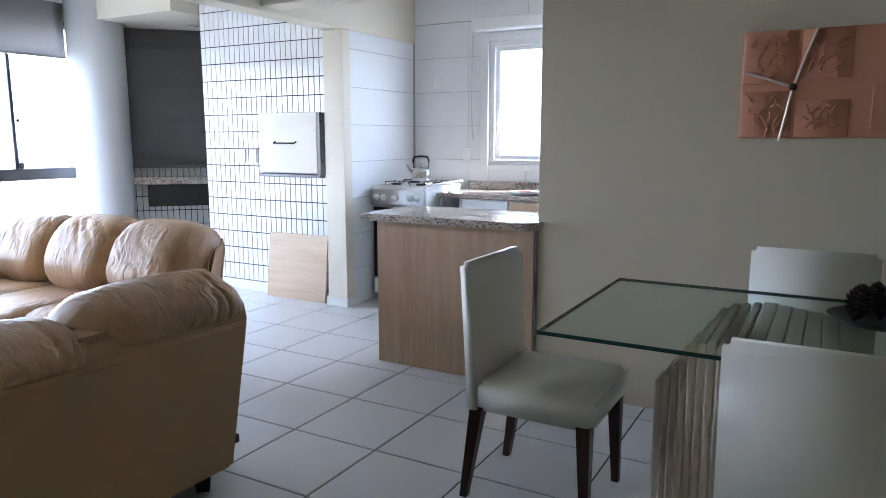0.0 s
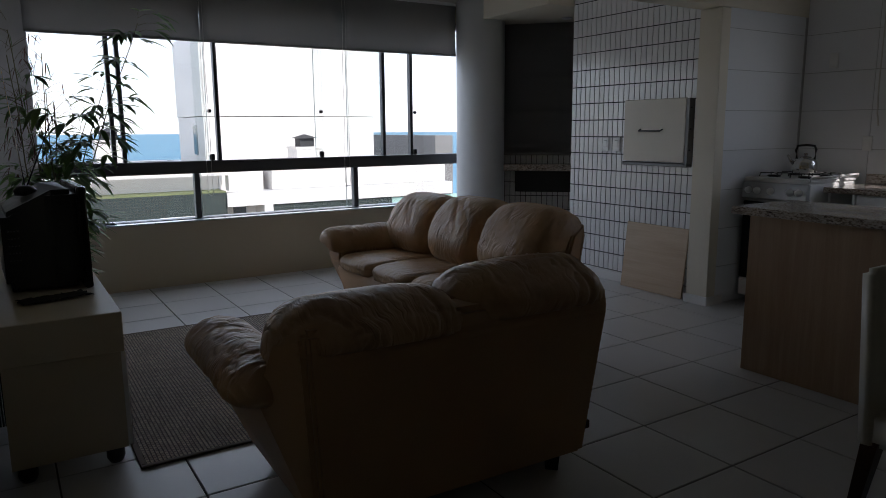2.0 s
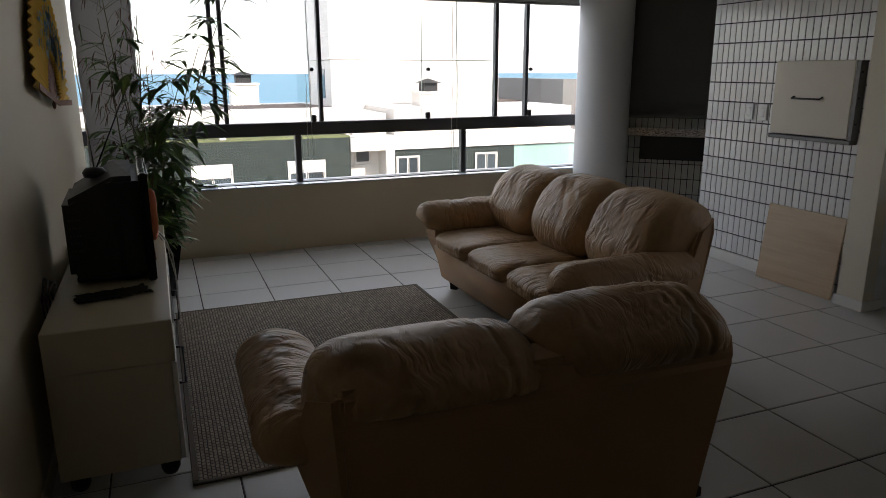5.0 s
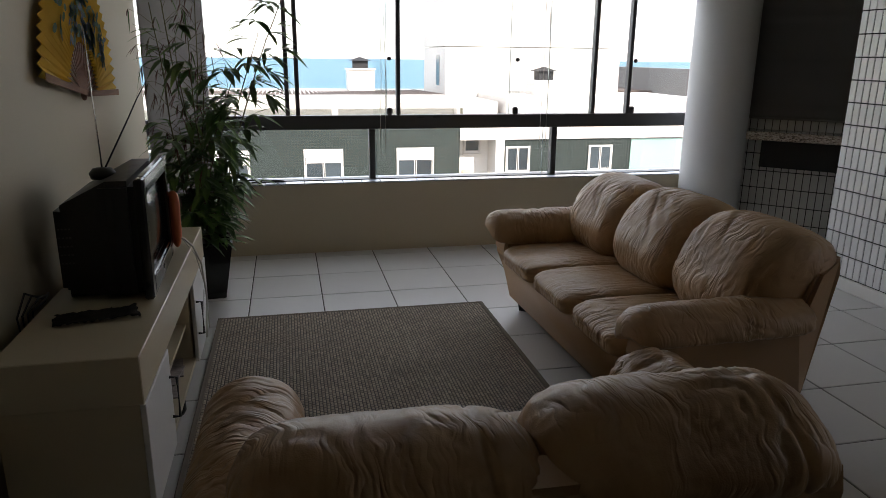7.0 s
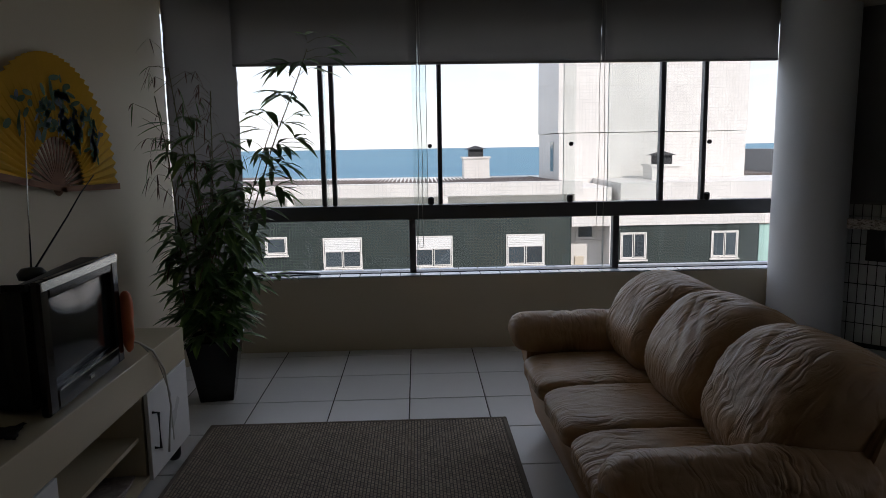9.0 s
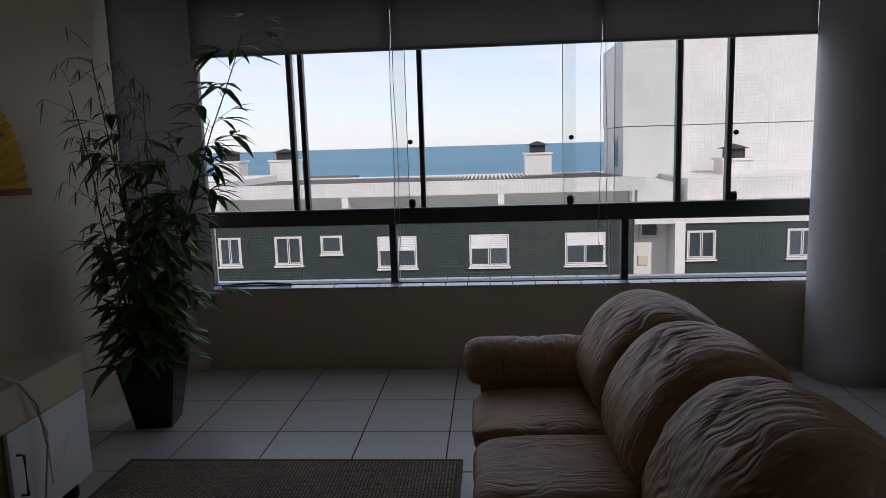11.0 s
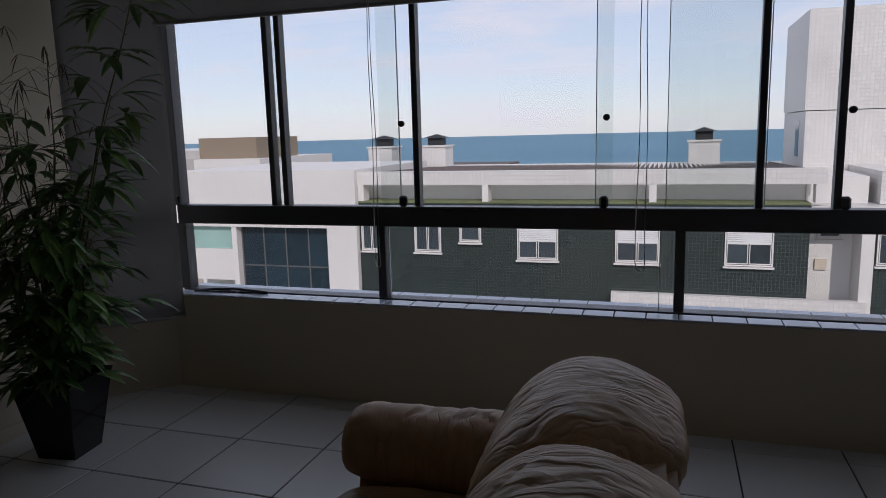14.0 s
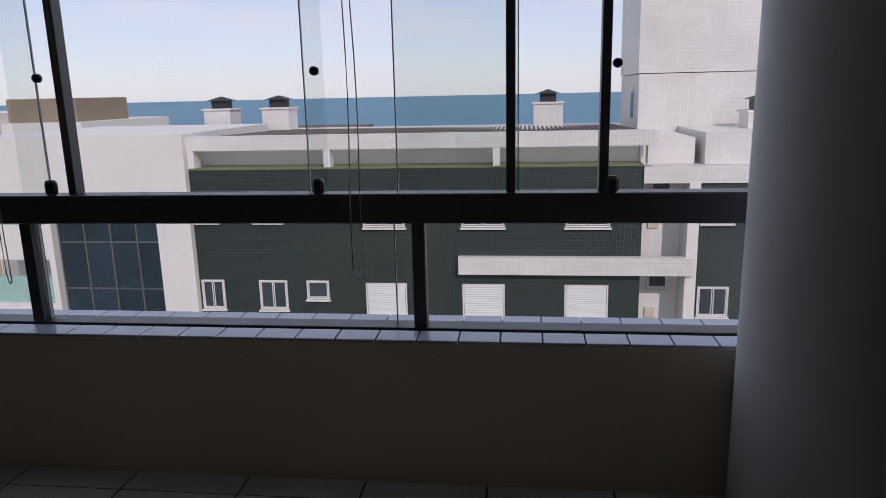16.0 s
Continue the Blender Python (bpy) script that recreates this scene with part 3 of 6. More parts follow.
# ---------------------------------------------------------------- the room
CEIL = 2.6
structure("wall_tv", box(-7.02, 2.2, -0.15, 0.0, -0.1, CEIL), M_WALL, "smooth cream painted wall behind the television stand", "wall")
# never in view: added to close the room and keep stray light out
structure("wall_back", box(2.2, 2.35, -0.15, 3.7, -0.1, CEIL), M_WALL, "unseen cream end wall added to close off the dining area", "wall")
structure("wall_dining", box(-2.34, 2.2, 3.55, 3.70, -0.1, CEIL, 0.004), M_WALL, "cream painted wall between dining area and kitchen", "wall")
structure("wall_kitchen_end", box(-0.62, -0.5, 3.70, 5.58, -0.1, CEIL), M_WHITE, "plain white end wall of the kitchen", "wall")
bm = boxes((-4.52, -3.60, 5.58, 5.73, -0.1, CEIL), (-2.50, -0.5, 5.58, 5.73, -0.1, CEIL), (-3.60, -2.50, 5.58, 5.73, -0.1, 1.12), (-3.60, -2.50, 5.58, 5.73, 2.14, CEIL))
kitchen_back = structure("wall_kitchen_back", bm, M_KGROUT, "white tiled kitchen wall with a window", "wall")
kitchen_side = structure("wall_kitchen_side", box(-4.52, -4.347, 4.62, 5.58, -0.1, CEIL), M_KGROUT, "white tiled kitchen wall beside the stove", "wall")
structure("wall_pier", box(-4.52, -4.335, 4.52, 4.62, -0.1, 2.16, 0.003), M_CREAM, "cream painted pier beside the barbecue", "wall")
grill_wall = structure("wall_barbecue", box(-5.95, -4.52, 4.622, 6.2, -0.1, CEIL), M_WGROUT, "barbecue wall clad in small white glazed tiles", "wall")
bm = prism([(-7.36, 4.57), (-5.80, 6.13), (-5.90, 6.25), (-7.48, 4.67)], -0.1, CEIL)
niche_wall = structure("wall_niche", bm, M_WGROUT, "slanted wall of the barbecue niche with tiles below a blind", "wall")
bm = prism([(-7.02, 0.0), (-7.33, 0.33), (-7.60, 0.22), (-7.13, -0.25)], -0.1, 0.53)
structure("wall_parapet_slant", bm, M_WALL, "low slanted parapet at the corner of the window", "wall")
structure("wall_parapet", boxes((-7.60, -7.345, 0.33, 4.62, -0.1, 0.53), (-7.345, -7.33, 0.33, 4.62, -0.1, 0.5482)), M_WALL, "low cream parapet wall under the long window", "wall")
structure("wall_lintel", box(-7.60, -7.42, 0.25, 4.62, 2.42, CEIL), M_WALL, "lintel above the long window", "wall")
bm = prism([(-7.06, -0.04), (-7.42, 0.30), (-7.60, 0.22), (-7.13, -0.25)], 2.42, CEIL)
structure("wall_lintel_slant", bm, M_WALL, "lintel above the slanted corner window", "wall")
structure("round_column", lathe([(0.25, -0.05), (0.25, 0.6), (0.25, 1.4), (0.25, CEIL)], 64, -7.15, 4.44), M_COLUMN, "round white painted concrete column at the window's end", "column", True)
structure("ceiling", box(-7.62, 2.35, -0.25, 6.3, CEIL, CEIL + 0.12), M_CEIL, "plain off-white painted ceiling", "ceiling")
bm = prism([(-7.30, 4.66), (-5.96, 6.0), (-5.96, 4.32), (-6.95, 4.32)], 2.40, CEIL - 0.004)
structure("ceiling_niche", bm, M_CREAM, "lowered cream ceiling over the barbecue niche", "ceiling")
structure("beam_long", box(-4.52, -4.335, -0.0, 5.58, 2.165, CEIL - 0.003, 0.003), M_CREAM, "cream painted ceiling beam ending on the pier", "beam")
structure("beam_cross", box(-4.335, -2.34, 3.66, 3.86, 2.19, CEIL - 0.003, 0.003), M_CREAM, "cream painted ceiling beam over the peninsula", "beam")
floor = structure("floor", box(-7.6, 2.3, -0.2, 6.3, -0.25, -0.004), M_GROUT, "floor of large light grey ceramic tiles with dark joints", "floor")
structure("baseboard_barbecue", box(-5.95, -4.525, 4.600, 4.621, 0.0, 0.09, 0.004), M_WHITE, "white baseboard under the barbecue tiles", "baseboard")
structure("baseboard_pier", box(-4.535, -4.325, 4.508, 4.519, 0.0, 0.07, 0.003), M_WHITE, "white baseboard at the foot of the pier", "baseboard")
structure("baseboard_pier_side", box(-4.3335, -4.325, 4.5195, 4.70, 0.0, 0.07, 0.003), M_WHITE, "white baseboard on the side of the pier", "baseboard")
structure("baseboard_tv", box(-7.0, 2.2, 0.0005, 0.012, 0.0, 0.07, 0.003), M_WALL, "cream baseboard along the television wall", "baseboard")

# ---------------------------------------------------------------- the long window
window = thing("window_1", -7.5, 2.3, 0.53, "long charcoal aluminium window with clear sliding glass panels", "window", kind="structure")


def in_window(name, bm, material, label="", smooth=False):
    ob = part(name, turned(bm, Matrix.Translation((7.5, -2.3, -0.53))), material, window, label, smooth)
    return ob


in_window("window_frame", box(-7.55, -7.455, 0.30, 4.60, 0.958, 1.066, 0.004), M_ALU, "charcoal middle rail")
in_window("window_frame", box(-7.548, -7.458, 0.30, 4.60, 0.5495, 0.5625, 0.002), M_ALU, "bottom track")
in_window("window_frame", box(-7.56, -7.44, 0.28, 4.60, 2.36, 2.42, 0.003), M_ALU, "top track")
for y in (1.60, 3.14):
    in_window("post", box(-7.53, -7.465, y - 0.024, y + 0.024, 0.563, 0.957, 0.003), M_ALU)
in_window("post", box(-7.54, -7.46, 0.285, 0.345, 0.563, 0.957, 0.003), M_ALU)
in_window("post", box(-7.54, -7.46, 0.285, 0.330, 1.067, 2.36, 0.003), M_ALU)
for y0, y1 in ((0.346, 1.575), (1.625, 3.115), (3.165, 4.30)):
    g = in_window("pane", box(-7.502, -7.494, y0, y1, 0.563, 0.956), M_GLASS)
    g.visible_shadow = False
for k, (y0, y1) in enumerate(((0.335, 0.985), (0.93, 1.72), (1.615, 2.82), (2.74, 3.50), (3.07, 4.33))):
    x = (-7.520, -7.490, -7.475, -7.505, -7.490)[k]
    g = in_window("pane", box(x, x + 0.008, y0, y1, 1.068, 2.36), M_GLASS)
    g.visible_shadow = False
for y, x in ((1.7205, -7.490), (2.7395, -7.505), (3.0695, -7.490), (3.5005, -7.505)):
    in_window("glass_edge", box(x - 0.0005, x + 0.0085, y - 0.002, y + 0.002, 1.068, 2.36), M_GLASSEDGE, "pale cut edge of a glass panel")
for y in (1.636, 3.048):
    in_window("glass_edge", box(-7.5035, -7.4925, y - 0.002, y + 0.002, 0.564, 0.955), M_GLASSEDGE, "pale cut edge of a glass panel")
for y in (0.952, 1.030, 1.815, 3.475, 3.795):
    in_window("mullion", box(-7.528, -7.472, y - 0.016, y + 0.016, 1.067, 2.36, 0.002), M_ALU)
for y in (0.31, 1.742, 2.782, 3.822):
    in_window("latch", box(-7.475, -7.44, y - 0.022, y + 0.022, 1.0665, 1.125, 0.010), M_BLACK, "small black latch")
for y in (1.742, 2.79, 3.83):
    in_window("knob", turned(lathe([(0.010, 0), (0.016, 0.004), (0.016, 0.022), (0.011, 0.026)], 16), pose(-7.478, y, 1.50, 0, 90, 0)), M_BLACK, "small black knob", True)
for y in (1.99, 2.12):
    in_window("latch", box(-7.453, -7.443, y - 0.03, y + 0.03, 1.045, 1.058, 0.003), M_BLACK)

slant = thing("window_2", -7.2, 0.1, 0.53, "narrow slanted corner window behind a lowered blind", "window", kind="structure")
d1, d2 = Vector((-7.10, -0.10)), Vector((-7.44, 0.24))
ux = (d2 - d1).normalized()
nx = Vector((-ux.y, ux.x))


def slant_box(s0, s1, o0, o1, z0, z1):
    p = [d1 + ux * s + nx * o for s, o in ((s0, o0), (s1, o0), (s1, o1), (s0, o1))]
    return turned(prism([tuple(q) for q in p], z0, z1), Matrix.Translation((7.2, -0.1, -0.53)))


part("window_frame", slant_box(0.0, 0.47, -0.03, 0.03, 0.958, 1.066), M_ALU, slant)
part("window_frame", slant_box(0.0, 0.47, -0.03, 0.03, 0.56, 0.583), M_ALU, slant)
part("pane", slant_box(0.0, 0.47, -0.004, 0.004, 0.585, 0.956), M_GLASS, slant).visible_shadow = False
part("pane", slant_box(0.0, 0.47, -0.004, 0.004, 1.068, 2.42), M_GLASS, slant).visible_shadow = False

sill = structure("window_sill", box(-7.60, -7.346, 0.30, 4.60, 0.531, 0.5485), M_GROUT, "window sill of glazed white tiles", "sill")
sill_tile = box(-0.052, 0.052, -0.072, 0.072, 0.0, 0.010, 0.002)
sill_tile_mesh = bpy.data.meshes.new("sill_tile")
sill_tile.to_mesh(sill_tile_mesh)
sill_tile.free()
sill_tile_mesh.materials.append(M_SILLTILE)
for i in range(28):
    for j, x in enumerate((-7.386, -7.575)):
        t = new("tile", sill_tile_mesh)
        t.parent = sill
        t.matrix_world = pose(x, 0.385 + 0.149 * i, 0.549)

bm = tube([(-7.40, 0.42, 0.566), (-7.41, 0.55, 0.578), (-7.42, 0.68, 0.582), (-7.42, 0.80, 0.576), (-7.425, 0.90, 0.567)], 0.007, 8)
tube([(-7.405, 0.44, 0.563), (-7.42, 0.68, 0.563), (-7.425, 0.90, 0.563)], 0.004, 6, bm=bm)
solo("wiper_blade", bm, M_BLACK, "black rubber wiper blade lying on the window sill", "wiper", True)


def roman_blind(name, width, drop, folds, label):
    """Fabric blind hung flat, with sewn rods across and a bottom bar; hangs down from z = 0 along y."""
    ob = thing(name, 0, 0, 0, label, "blind")
    bm = bmesh.new()
    rows = []
    n = 60
    for i in range(n + 1):
        z = -drop * i / n
        ph = (i / n * folds) % 1
        b = 0.010 * math.exp(-((min(ph, 1 - ph)) * 14) ** 2)
        rows.append([bm.verts.new((b + 0.004 * noise.noise((y * 3, z * 2, drop)), y * width, z)) for y in np.linspace(0, 1, 14)])
    for a, c in zip(rows, rows[1:]):
        for k in range(13):
            bm.faces.new((a[k], a[k + 1], c[k + 1], c[k]))
    ext = bmesh.ops.solidify(bm, geom=bm.faces[:], thickness=0.006)
    part("fabric", bm, M_BLIND, ob, "", True)
    part("bottom_bar", box(-0.010, 0.016, 0.0, width, -drop - 0.020, -drop, 0.004), M_BLIND, ob)
    part("head_rail", box(-0.03, 0.02, 0.0, width, 0.0, 0.03, 0.003), M_ALUW, ob)
    return ob


for y0, y1 in ((0.38, 1.659), (1.661, 2.959), (2.961, 4.23)):
    b = roman_blind("roman_blind", y1 - y0, 0.475, 1.0, "grey fabric roman blind drawn up over the window")
    b.matrix_world = pose(-7.30, y0, 2.56)
    tagged(b, group="blinds of the long window")
b = roman_blind("roman_blind", 0.52, 2.12, 7, "grey fabric roman blind lowered over the corner window")
b.matrix_world = pose(-6.962, 0.028, 2.56, 0, 0, 45)
b = roman_blind("roman_blind", 1.35, 1.50, 4.2, "grey fabric roman blind lowered in the barbecue niche")
b.matrix_world = pose(-7.245, 4.645, 2.385 + 0.18, 0, 0, -45)


def chain(name, x, y, z0, z1, gap):
    bm = bmesh.new()
    for s in (-1, 1):
        pts = [(x + 0.012 * s, y + gap * s * (0.4 + 0.6 * k / 12) + 0.004 * math.sin(k), z0 + (z1 - z0) * k / 12) for k in range(13)]
        tube(pts, 0.0022, 5, bm=bm)
    arc = [(x + 0.012 * math.cos(a), y + gap * math.cos(a), z1 - gap * 1.5 * math.sin(a)) for a in np.linspace(0, math.pi, 9)]
    tube(arc, 0.0022, 5, bm=bm)
    return solo(name, bm, M_CABLEW, "thin pale bead chain loop of a blind", "blind chain", True, group="blind chains")


chain("blind_chain", -7.27, 1.665, 2.55, 0.80, 0.018)
chain("blind_chain", -7.27, 2.965, 2.55, 0.83, 0.022)

# ---------------------------------------------------------------- barbecue and niche
hood = thing("barbecue_door", -4.92, 4.61, 1.03, "beige enamelled sliding door closing the wall barbecue", "barbecue door")
part("panel", box(-0.32, 0.295, -0.065, -0.040, 0.03, 0.52, 0.004), M_BEIGEMETAL, hood)
# dark grey on the side frame stands in for the shade of a gap
part("frame", boxes((0.297, 0.325, -0.062, 0.0, 0.02, 0.515), (-0.30, 0.29, -0.039, 0.0, 0.04, 0.51)), M_DULLRAIL, hood, "side frame coloured dark for the shaded gap beside the door")
part("bottom_rail", box(-0.325, 0.325, -0.070, 0.0, -0.005, 0.022, 0.004), M_DULLRAIL, hood)
bm = tube([(-0.14, -0.066, 0.285), (-0.14, -0.09, 0.272), (0.08, -0.09, 0.272), (0.08, -0.066, 0.285)], 0.006, 8)
part("handle", bm, M_BLACK, hood, "thin dark bar handle", True)
for z in (0.12, 0.28, 0.44):
    part("rivet", box(0.325, 0.330, -0.05, -0.035, z, z + 0.012), M_BLACK, hood)

bm = box(-0.315, 0.315, -0.008, 0.008, 0, 0.55, 0.002)
solo("wooden_panel", bm, M_OAKP, "pale wooden board leaning against the tiled barbecue wall", "board", m=pose(-4.887, 4.535, 0.002, -6.5, 0, 0))
for x in (-5.50, -5.37):
    s = thing("switch_plate", x, 4.61, 1.19, "white switch plate on the tiled wall", "switch", group="switch plates")
    part("plate", box(-0.038, 0.038, -0.012, 0.0, -0.06, 0.06, 0.004), M_SWITCH, s)
    part("rocker", box(-0.018, 0.018, -0.017, -0.0115, -0.032, 0.032, 0.003), M_SWITCH, s)

ledge = thing("granite_ledge", -6.6, 5.0, 0.89, "speckled granite ledge over a dark fascia in the barbecue niche", "ledge", rz=45)
# along the slanted wall: local x runs up the wall, local -y into the room
part("slab", box(-0.60, 0.66, -0.02, 0.255, 0.0, 0.07, 0.006), M_GRANITE, ledge)
part("fascia", box(-0.42, 0.66, 0.03, 0.25, -0.22, -0.004, 0.003), M_BLACK, ledge, "dark front below the slab")
spot = thing("ceiling_spot", -6.46, 4.99, 2.39, "small round recessed ceiling spot", "ceiling lamp")
part("ring", lathe([(0.03, 0.008), (0.05, 0.008), (0.052, 0.0), (0.04, -0.004), (0.03, 0.0)], 24), M_ALUW, spot, "", True)

# ---------------------------------------------------------------- kitchen
pen = thing("kitchen_peninsula", -2.84, 3.72, 0, "kitchen peninsula with light oak panel front", "kitchen peninsula")
part("front_panel", box(-0.49, 0.49, -0.20, -0.18, 0.002, 0.868, 0.001), M_OAK, pen)
part("body", box(-0.485, 0.49, -0.1795, 0.22, 0.002, 0.868, 0.001), M_STANDW, pen)
part("side_panel", box(-0.505, -0.486, -0.1995, 0.22, 0.002, 0.868, 0.001), M_OAK, pen)
pts = [(-3.41, 3.44), (-2.44, 3.44), (-2.37, 3.455), (-2.325, 3.50), (-2.305, 3.545), (-2.345, 3.552), (-2.345, 4.0), (-3.41, 4.0)]
solo("peninsula_worktop", prism(pts, 0.869, 0.91, 0.004), M_GRANITE, "polished speckled granite top on the peninsula", "worktop")

stove = thing("gas_stove", -4.05, 5.15, 0, "white enamelled gas stove with knobs along its front", "stove")
part("body", box(-0.25, 0.25, -0.29, 0.30, 0.06, 0.93, 0.006), M_ENAMEL, stove)
bm = prism([(-0.31, 0.80), (-0.335, 0.815), (-0.315, 0.93), (-0.29, 0.93), (-0.29, 0.80)], -0.25, 0.25, 0.003)
part("control_panel", turned(bm, Matrix(((0, 0, 1, 0), (1, 0, 0, 0), (0, 1, 0, 0), (0, 0, 0, 1)))), M_STOVEGREY, stove, "silver grey control panel")
part("oven_door", box(-0.245, 0.245, -0.315, -0.291, 0.20, 0.785, 0.008), M_BLACKG, stove, "dark glass oven door")
part("lower_drawer", box(-0.245, 0.245, -0.312, -0.291, 0.065, 0.19, 0.006), M_ENAMEL, stove)
part("oven_handle", tube([(-0.21, -0.315, 0.74), (-0.21, -0.345, 0.74), (0.21, -0.345, 0.74), (0.21, -0.315, 0.74)], 0.010, 8), M_ENAMEL, stove, "", True)
part("cooktop", box(-0.255, 0.255, -0.31, 0.30, 0.931, 0.962, 0.010, 2), M_ENAMEL, stove)
for x in (-0.195, -0.125, -0.02, 0.125, 0.19):
    part("knob", turned(lathe([(0.026, 0), (0.026, 0.008), (0.019, 0.012), (0.017, 0.03), (0.0, 0.031)], 18), pose(x, -0.325, 0.868, 80, 0, 0)), M_SWITCH, stove, "", True)
for x, y in ((-0.12, -0.14), (0.12, -0.14), (-0.12, 0.14), (0.12, 0.14)):
    bm = lathe([(0.045, 0.963), (0.045, 0.975), (0.02, 0.978)], 20, x, y)
    part("burner", bm, M_BLACK, stove, "", True)
    bm = bmesh.new()
    for a in range(4):
        c, s = math.cos(a * math.pi / 2 + 0.78), math.sin(a * math.pi / 2 + 0.78)
        tube([(x + 0.10 * c, y + 0.10 * s, 0.964), (x + 0.095 * c, y + 0.095 * s, 0.990), (x + 0.02 * c, y + 0.02 * s, 0.990)], 0.004, 6, bm=bm)
    part("pan_support", bm, M_BLACK, stove, "", True)
for x in (-0.2, 0.2):
    for y in (-0.25, 0.25):
        part("foot", lathe([(0.02, 0), (0.02, 0.06)], 10, x, y), M_BLACK, stove)
bm = tube([(0.262, -0.31, 0.955), (0.270, -0.32, 0.975), (0.270, 0.28, 0.985), (0.262, 0.29, 0.96)], 0.008, 8)
part("side_rail", bm, M_ENAMEL, stove, "", True)

kettle = thing("kettle", -4.06, 5.22, 0.992, "polished steel whistling kettle with black handle, on the stove", "kettle", rz=20)
part("body", lathe([(0.075, 0), (0.082, 0.006), (0.084, 0.03), (0.080, 0.075), (0.066, 0.098), (0.04, 0.108)], 32), M_STEEL, kettle, "", True)
part("lid", lathe([(0.042, 0.108), (0.036, 0.116), (0.012, 0.120), (0.010, 0.126), (0.016, 0.134), (0.012, 0.142), (0.0, 0.143)], 24), M_STEEL, kettle, "", True)
part("spout", tube([(-0.07, 0, 0.055), (-0.10, 0, 0.085), (-0.125, 0, 0.125)], 0.016, 12, 0.009), M_STEEL, kettle, "", True)
part("handle", tube([(-0.062, 0, 0.10), (-0.07, 0, 0.16), (-0.058, 0, 0.195), (0.0, 0, 0.20), (0.055, 0, 0.195), (0.066, 0, 0.165), (0.062, 0, 0.10)], 0.009, 10), M_BLACK, kettle, "black loop handle", True)

solo("kitchen_worktop", box(-3.78, -0.63, 4.985, 5.575, 0.872, 0.91, 0.005), M_GRANITE, "polished speckled granite worktop under the kitchen window", "worktop")
solo("worktop_upstand", box(-3.78, -0.63, 5.545, 5.566, 0.911, 0.98, 0.002), M_GRANITE, "low granite upstand behind the worktop", "upstand")
for x0, x1, m_front, lab in ((-3.76, -3.575, M_STANDW, "white kitchen base unit with an open niche"), (-3.57, -3.165, M_STANDW, "white kitchen base unit beside the stove"),
                             (-3.16, -2.45, M_OAK, "light oak kitchen drawer unit"), (-2.445, -1.6, M_OAK, "light oak kitchen base unit"), (-1.595, -0.64, M_OAK, "light oak kitchen base unit")):
    u = thing("kitchen_cabinet", (x0 + x1) / 2, 5.3, 0, lab, "cabinet", group="kitchen base units")
    h = (x1 - x0) / 2
    part("body", box(-h, h, -0.26, 0.26, 0.10, 0.868) if x0 > -3.7 else boxes((-h, -h + 0.018, -0.28, 0.26, 0.1, 0.868), (h - 0.018, h, -0.28, 0.26, 0.1, 0.868), (-h + 0.019, h - 0.019, 0.24, 0.26, 0.1, 0.868), (-h + 0.019, h - 0.019, -0.28, 0.239, 0.1, 0.118)), M_STANDW, u)
    part("plinth", box(-h, h, -0.22, 0.24, 0.0, 0.099), M_STANDW, u)
    if x0 > -3.7:
        part("drawer_front", box(-h + 0.003, h - 0.003, -0.28, -0.262, 0.70, 0.862, 0.002), m_front, u)
        part("door", box(-h + 0.003, h - 0.003, -0.28, -0.262, 0.105, 0.694, 0.002), m_front, u)
        part("handle", tube([(-0.09, -0.281, 0.785), (-0.09, -0.305, 0.785), (0.09, -0.305, 0.785), (0.09, -0.281, 0.785)], 0.006, 8), M_STEEL, u, "", True)
dish = solo("dish", lathe([(0.06, 0), (0.11, 0.012), (0.125, 0.028), (0.118, 0.028), (0.10, 0.016), (0.0, 0.012)], 28), M_ENAMEL, "shallow white dish on the kitchen worktop", "dish", True, m=pose(-3.08, 5.14, 0.911))
solo("cloth", pillow([(-0.03, 0), (0.03, 0), (0.035, 0.012), (0, 0.022), (-0.035, 0.012)], 0.10, 16, 3, 3), M_ORANGE, "small folded orange cloth in the dish", "cloth", True, m=pose(-3.08, 5.14, 0.928, 0, 0, 30))

kw = thing("window_3", -3.05, 5.62, 1.12, "white aluminium kitchen window with a safety net outside", "window", kind="structure")
part("window_frame", boxes((-0.55, -0.505, -0.035, 0.06, 0.0, 1.02), (0.505, 0.55, -0.035, 0.06, 0.0, 1.02), (-0.504, 0.504, -0.035, 0.06, 0.0, 0.04), (-0.504, 0.504, -0.035, 0.06, 0.98, 1.02)), M_ALUW, kw)
for x0, x1, y in ((-0.503, 0.02, -0.005), (-0.02, 0.503, 0.028)):
    part("sash", boxes((x0, x0 + 0.038, y, y + 0.025, 0.042, 0.978), (x1 - 0.038, x1, y, y + 0.025, 0.042, 0.978), (x0 + 0.039, x1 - 0.039, y, y + 0.025, 0.042, 0.08), (x0 + 0.039, x1 - 0.039, y, y + 0.025, 0.94, 0.978)), M_ALUW, kw)
    g = part("pane", box(x0 + 0.039, x1 - 0.039, y + 0.010, y + 0.015, 0.081, 0.939), M_GLASS, kw)
    g.visible_shadow = False
part("trim", boxes((-0.62, -0.551, -0.062, -0.042, -0.05, 1.09), (0.551, 0.62, -0.062, -0.042, -0.05, 1.09), (-0.55, 0.55, -0.062, -0.042, -0.05, -0.001), (-0.55, 0.55, -0.062, -0.042, 1.021, 1.09), bevel=0.003), M_ALUW, kw)
bm = bmesh.new()
